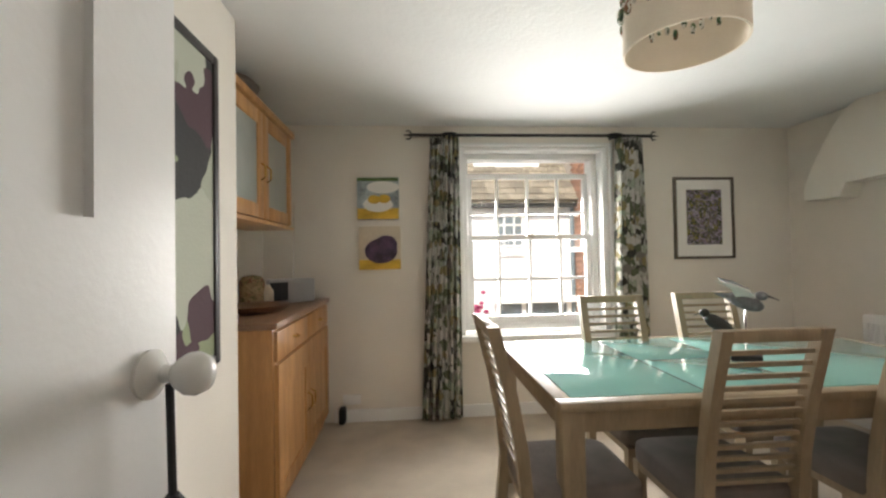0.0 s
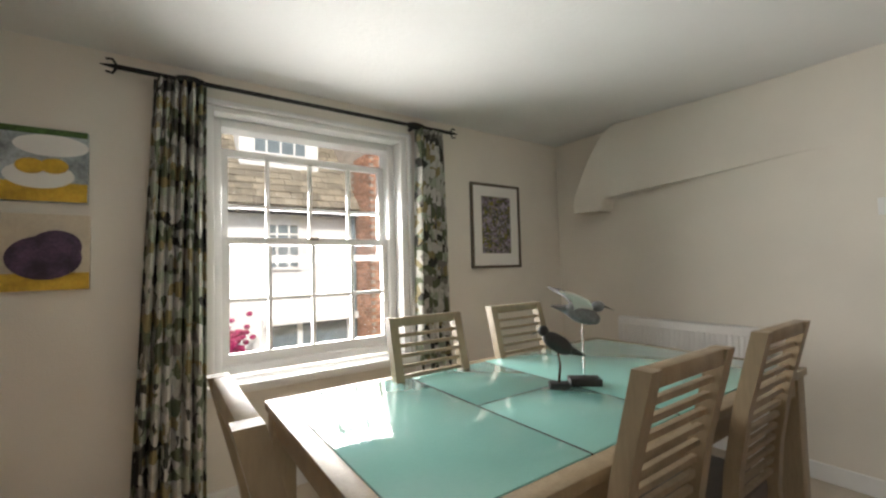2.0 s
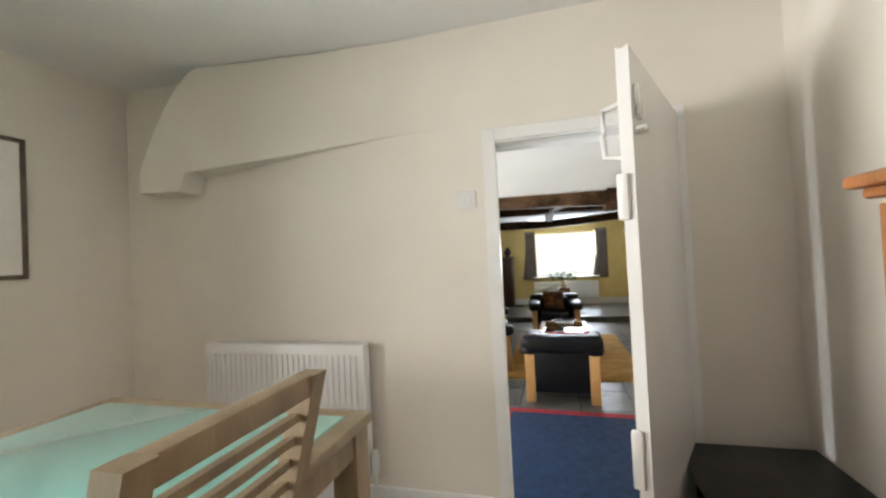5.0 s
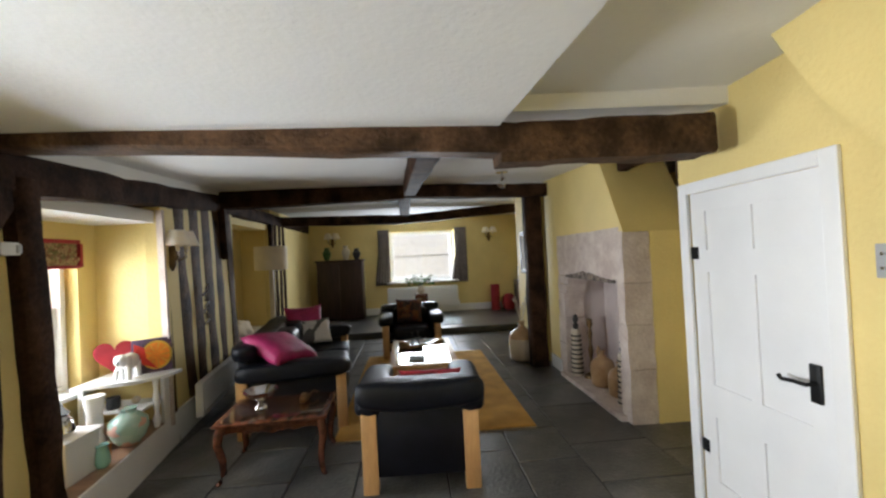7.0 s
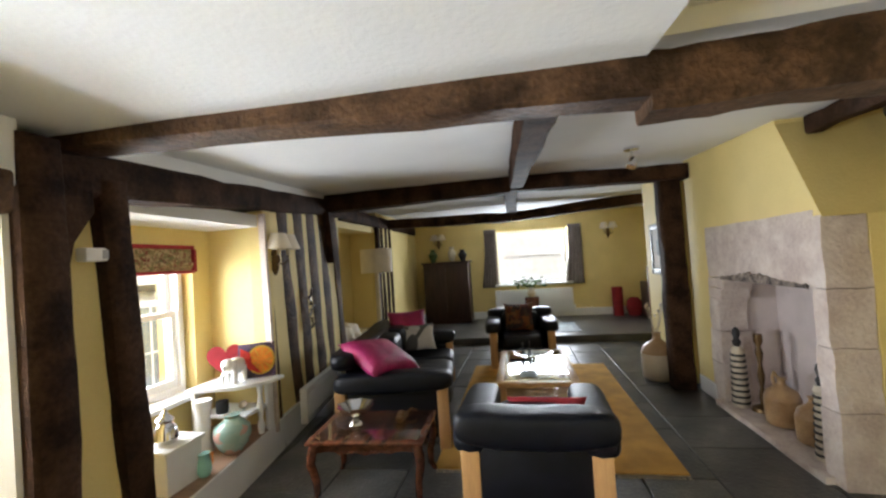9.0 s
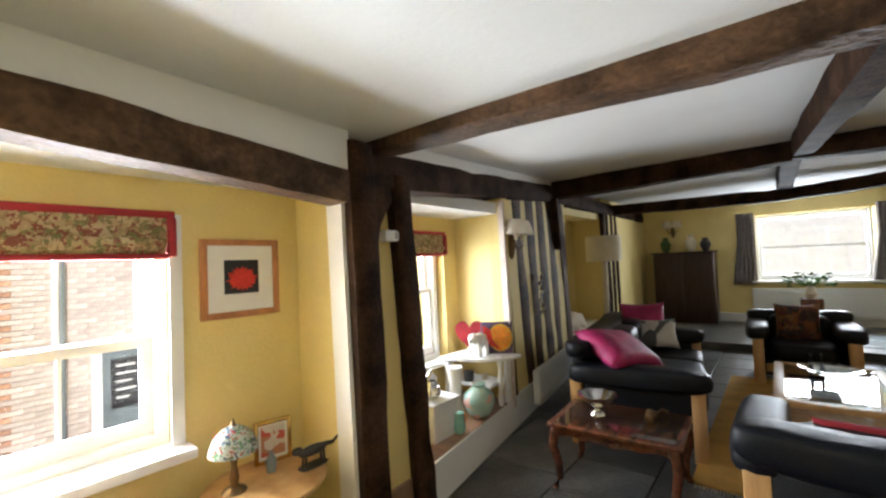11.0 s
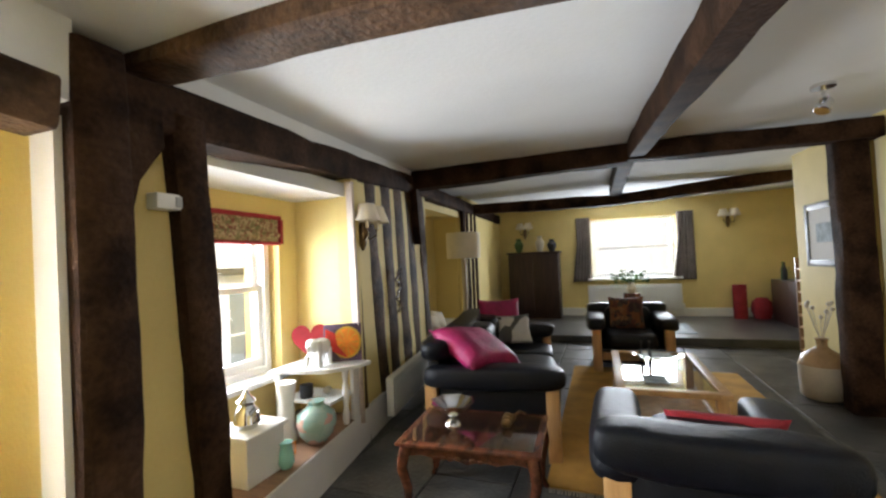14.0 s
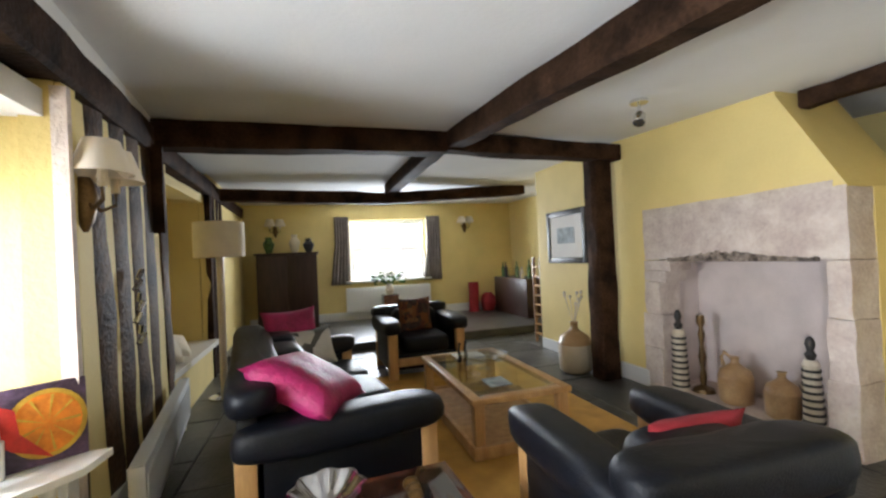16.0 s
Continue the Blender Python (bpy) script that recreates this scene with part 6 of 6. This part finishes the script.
# ---- niche and alcove things ----
sh = thing("white_shelf", (0, 0, 0), "white painted shelf unit in the window niche", "shelf")
part("top", poly(bmesh.new(), [(7.36, 3.50, 0.315), (7.44, 3.12, 0.315), (7.62, 2.96, 0.315), (7.775, 2.94, 0.315), (7.775, 3.50, 0.315)], (0, 0, 0.025)), M_WHITE, sh)
part("side", B((7.69, 3.04, -0.07, 7.765, 3.07, 0.315), bev=0.003), M_WHITE, sh)
part("leg", B((7.40, 3.44, -0.07, 7.43, 3.48, 0.315), bev=0.003), M_WHITE, sh)
part("middle_shelf", B((7.44, 3.06, 0.11, 7.72, 3.46, 0.13)), M_WHITE, sh)
part("spindle", lathe(bmesh.new(), [(0.02, 0), (0.03, 0.06), (0.015, 0.12), (0.03, 0.2), (0.016, 0.3), (0.028, 0.385)], 7.62, 3.06, -0.07, 12), M_WHITE, sh)
lo = thing("white_box", (6.86, 3.14, -0.07), "small white painted stand in the niche", "stand")
part("body", B((-0.13, -0.10, 0, 0.13, 0.14, 0.24), bev=0.004), M_WHITE, lo)
part("top", B((-0.15, -0.12, 0.24, 0.15, 0.16, 0.262), bev=0.004), M_WHITE, lo)
single("teapot", lathe(bmesh.new(), [(0.05, 0), (0.07, 0.03), (0.06, 0.09), (0.035, 0.12), (0.05, 0.14), (0.02, 0.17), (0.008, 0.2)], 6.84, 3.15, 0.193), M_CHROME, "pewter lidded pot on the white stand", "pot")
el = bmesh.new()
EX, EY, EZ = 7.57, 3.22, 0.341
puff(el, (EX, EY, EZ + 0.13), (0.085, 0.05, 0.06), 0.85, 18, 12)
puff(el, (EX - 0.09, EY, EZ + 0.155), (0.045, 0.042, 0.045), 0.9, 14, 10)
for dx in (-0.055, 0.055):
    for dy in (-0.026, 0.026):
        tube(el, [(EX + dx, EY + dy, EZ + 0.12), (EX + dx, EY + dy, EZ)], 0.022, 10)
tube(el, [(EX - 0.125, EY, EZ + 0.15), (EX - 0.145, EY, EZ + 0.09), (EX - 0.15, EY, EZ + 0.03), (EX - 0.165, EY, EZ + 0.02)], 0.018, 10, 0.01)
for dy in (-0.045, 0.045):
    puff(el, (EX - 0.075, EY + dy, EZ + 0.15), (0.03, 0.008, 0.04), 0.9, 12, 8)
single("elephant_figure", el, M_PORCELAIN, "white china elephant on the niche shelf", "ornament", smooth=70)
hp = bmesh.new()
heart = [(0.16 * math.sin(t) ** 3, 0.011 * (13 * math.cos(t) - 5 * math.cos(2 * t) - 2 * math.cos(3 * t) - math.cos(4 * t))) for t in [2 * math.pi * i / 40 for i in range(40)]]
poly(hp, [(x, 0, z + 0.18) for x, z in heart], (0, 0.02, 0))
bmesh.ops.transform(hp, matrix=pose(7.68, 3.40, 0.341, -12, 0, -55) @ Matrix.Scale(0.85, 4), verts=hp.verts[:])
single("heart_dish", hp, M_RED, "red heart-shaped dish leaning in the niche", "dish")
op = picture("orange_picture", (7.705, 3.13, 0.341), -58, 0.27, 0.27, "small canvas of a sliced orange and red chilli", None, 0, 0, M_PURPLE, 0.02,
             [("rind", disc(0.03, 0.135, 0.105, 0.115, -0.025), M_YELLOWPAINT), ("flesh", disc(0.03, 0.135, 0.09, 0.10, -0.029), M_ORANGEP)]
             + [("segment_line", poly(bmesh.new(), [(0.03 + 0.012 * math.cos(a), -0.031, 0.135 + 0.012 * math.sin(a)), (0.03 + 0.085 * math.cos(a - 0.05), -0.031, 0.135 + 0.095 * math.sin(a - 0.05)), (0.03 + 0.085 * math.cos(a + 0.05), -0.031, 0.135 + 0.095 * math.sin(a + 0.05))], (0, 0.002, 0)), M_YELLOWPAINT) for a in [2 * math.pi * i / 9 for i in range(9)]]
             + [("chilli", poly(bmesh.new(), [(-0.12, -0.034, 0.24), (-0.05, -0.034, 0.20), (-0.04, -0.034, 0.12), (0.04, -0.034, 0.02), (-0.06, -0.034, 0.07), (-0.12, -0.034, 0.13)], (0, 0.003, 0)), M_SCARLET)])
op.matrix_basis = pose(7.705, 3.13, 0.341, -8, 0, -58)
M_GINGER = pattern("famille_print", [(0.32, 0.46, 0.40), (0.38, 0.50, 0.44), (0.28, 0.44, 0.38), (0.55, 0.34, 0.28), (0.36, 0.48, 0.42)], 22, 0.25)
single("ginger_vase", lathe(bmesh.new(), [(0.06, 0), (0.10, 0.05), (0.125, 0.12), (0.115, 0.18), (0.06, 0.225), (0.045, 0.235), (0.055, 0.26)], 7.31, 3.07, -0.068, 28), M_GINGER, "round turquoise china vase with flower pattern", "vase", smooth=60)
single("tall_vase", lathe(bmesh.new(), [(0.06, 0), (0.065, 0.02), (0.05, 0.10), (0.05, 0.2), (0.045, 0.24), (0.06, 0.33), (0.065, 0.37), (0.055, 0.37)], 7.27, 3.27, -0.068, 20), M_PORCELAIN, "tall white vase with a flared silver neck", "vase", smooth=60)
single("dark_mug", lathe(bmesh.new(), [(0.04, 0), (0.045, 0.02), (0.045, 0.09), (0.04, 0.09)], 7.50, 3.30, 0.131), M_DARK, "dark pot on the middle shelf", "pot")
single("small_figure", puff(bmesh.new(), (7.60, 3.2, 0.16), (0.04, 0.025, 0.03), 0.8, 12, 8, 0.4), M_CREAMWARE, "small pale figure on the middle shelf", "ornament")
single("orange_flower", puff(bmesh.new(), (7.50, 3.10, -0.02), (0.04, 0.03, 0.045), 0.9, 12, 8, 0.3), M_SCARLET, "orange ornament by the vase", "ornament")
jb = thing("glass_jug", (6.98, 3.02, -0.068), "blue glass jug on the niche floor", "jug")
part("body", lathe(bmesh.new(), [(0.03, 0), (0.045, 0.03), (0.04, 0.08), (0.03, 0.12), (0.038, 0.14)]), M_TEAL, jb)
part("handle", tube(bmesh.new(), [(0.035, 0, 0.12), (0.075, 0, 0.11), (0.07, 0, 0.05), (0.042, 0, 0.04)], 0.007), M_ORANGEP, jb)

rt = thing("oval_table", (5.55, 3.0, F), "oval light wood occasional table in the alcove", "table")
rt.scale = (1, 1, 1.16)
bm = bmesh.new()
lathe(bm, [(0.235, 0.455), (0.245, 0.465), (0.245, 0.475), (0.235, 0.48)], seg=36)
for v in bm.verts:
    v.co.x *= 1.05
part("top", bm, M_BEECH, rt, smooth=50)
for a in (0.7, 2.3, 3.9, 5.5):
    part("leg", tube(bmesh.new(), [(0.12 * math.cos(a), 0.12 * math.sin(a), 0.455), (0.16 * math.cos(a), 0.16 * math.sin(a), 0.2), (0.17 * math.cos(a), 0.17 * math.sin(a), 0)], 0.02, 8, 0.014), M_BEECH, rt)
TT = F + 0.481 * 1.16
M_TIFF = pattern("leaded_glass", [(0.45, 0.52, 0.50), (0.52, 0.56, 0.54), (0.40, 0.06, 0.05), (0.48, 0.54, 0.52), (0.10, 0.22, 0.12), (0.08, 0.12, 0.2)], 70, 0.2)
tf = thing("leaded_lamp", (5.42, 3.02, TT), "small leaded glass table lamp with bronze stem", "lamp")
part("stem", lathe(bmesh.new(), [(0.05, 0), (0.045, 0.01), (0.015, 0.025), (0.02, 0.06), (0.012, 0.10), (0.016, 0.15), (0.01, 0.20)]), M_OLDBRASS, tf)
part("shade", lathe(bmesh.new(), [(0.098, 0.165), (0.095, 0.185), (0.075, 0.235), (0.035, 0.265), (0.012, 0.272)], seg=16), M_TIFF, tf, "leaded dome shade")
part("finial", lathe(bmesh.new(), [(0.012, 0.272), (0.008, 0.285), (0.003, 0.30)], seg=10), M_OLDBRASS, tf)
pf = picture("photo_frame", (5.66, 3.15, TT), -14, 0.17, 0.20, "gilt photo frame with a red and white picture", M_BRASS, 0.018, 0.012, pattern("red_white_print", [(0.6, 0.55, 0.5), (0.5, 0.08, 0.05), (0.65, 0.6, 0.55), (0.45, 0.2, 0.1)], 30))
fx = bmesh.new()
puff(fx, (5.74, 2.93, TT + 0.075), (0.075, 0.022, 0.024), 0.9, 14, 10)
puff(fx, (5.66, 2.93, TT + 0.095), (0.026, 0.018, 0.018), 0.9, 10, 8)
tube(fx, [(5.80, 2.93, TT + 0.08), (5.85, 2.93, TT + 0.075), (5.89, 2.93, TT + 0.10)], 0.014, 8, 0.004)
for dx in (-0.05, -0.035, 0.04, 0.055):
    tube(fx, [(5.74 + dx, 2.93, TT + 0.07), (5.74 + dx * 1.1, 2.93, TT + 0.012)], 0.006, 6)
puff(fx, (5.74, 2.93, TT + 0.007), (0.075, 0.035, 0.007), 0.6, 14, 6)
single("fox_figure", fx, M_BLACKWOOD, "dark bronze animal figure on a slab", "ornament", smooth=60)
single("small_bottle", lathe(bmesh.new(), [(0.02, 0), (0.024, 0.05), (0.01, 0.08), (0.012, 0.09)], 5.60, 3.05, TT, 12), M_GREYPAINT, "small dark bottle on the oval table", "bottle")
bs = thing("basket_stand", (4.85, 2.86, F), "low pale stand with dried flower heads", "stand")
part("body", B((-0.30, -0.14, 0, 0.36, 0.16, 0.48), bev=0.01), M_CREAMWARE, bs)
bm = bmesh.new()
for cx, cy, cz, q in ((4.86, 2.90, 0.30, 0.15), (5.06, 2.84, 0.22, 0.13)):
    for i in range(150):
        a, b = random.uniform(0, 6.28), math.acos(random.uniform(-0.5, 1))
        tip = Vector((cx + q * math.sin(b) * math.cos(a), cy + q * math.sin(b) * math.sin(a), cz + q * math.cos(b)))
        tube(bm, [(cx, cy, cz), tip], 0.0012, 3)
        puff(bm, tip, (0.006, 0.006, 0.006), 1, 5, 4)
    tube(bm, [(cx, cy, cz), (cx, cy, 0.14)], 0.005, 6)
single("allium_heads", bm, mat("dried_pink", (0.42, 0.27, 0.25), 0.9), "dried pinkish allium flower heads", "dried flowers")
picture("photo_frame", (4.62, 2.98, 0.145), 12, 0.20, 0.36, "leaning print of two koi in a thin dark frame", M_DARK, 0.008, 0.02, M_MAT, 0.018, [("fish_paint", disc(-0.02, 0.22, 0.022, 0.06, -0.02), M_SCARLET), ("fish_paint", disc(0.03, 0.15, 0.015, 0.05, -0.02), M_DARK)])

# ---- stone flags of the living room floor ----
base = bpy.data.objects["ground_base"]
flags = {}
y = -1.3
r = 0
while y < 3.2:
    hh = (0.52, 0.62, 0.46)[r % 3]
    x = 4.43 + (r % 2) * 0.2 - 0.2
    k = 0
    while x < 12.08:
        w = (0.62, 0.80, 0.54, 0.92)[(k * 3 + r) % 4]
        xa, xb = max(x, 4.425), min(x + w, 12.095)
        if xb - xa > 0.1:
            key = (round(xb - xa, 3), hh)
            if key not in flags:
                flags[key] = mesh("flagstone", bx(bmesh.new(), 0.006, 0.006, -0.03, key[0] - 0.006, hh - 0.006, 0, 0.004), M_FLAG)
            s = new("flagstone", flags[key])
            s.parent = base
            s.matrix_basis = pose(xa, y, F, random.uniform(-0.12, 0.12), random.uniform(-0.12, 0.12), 0)
        x += w
        k += 1
    y += hh
    r += 1
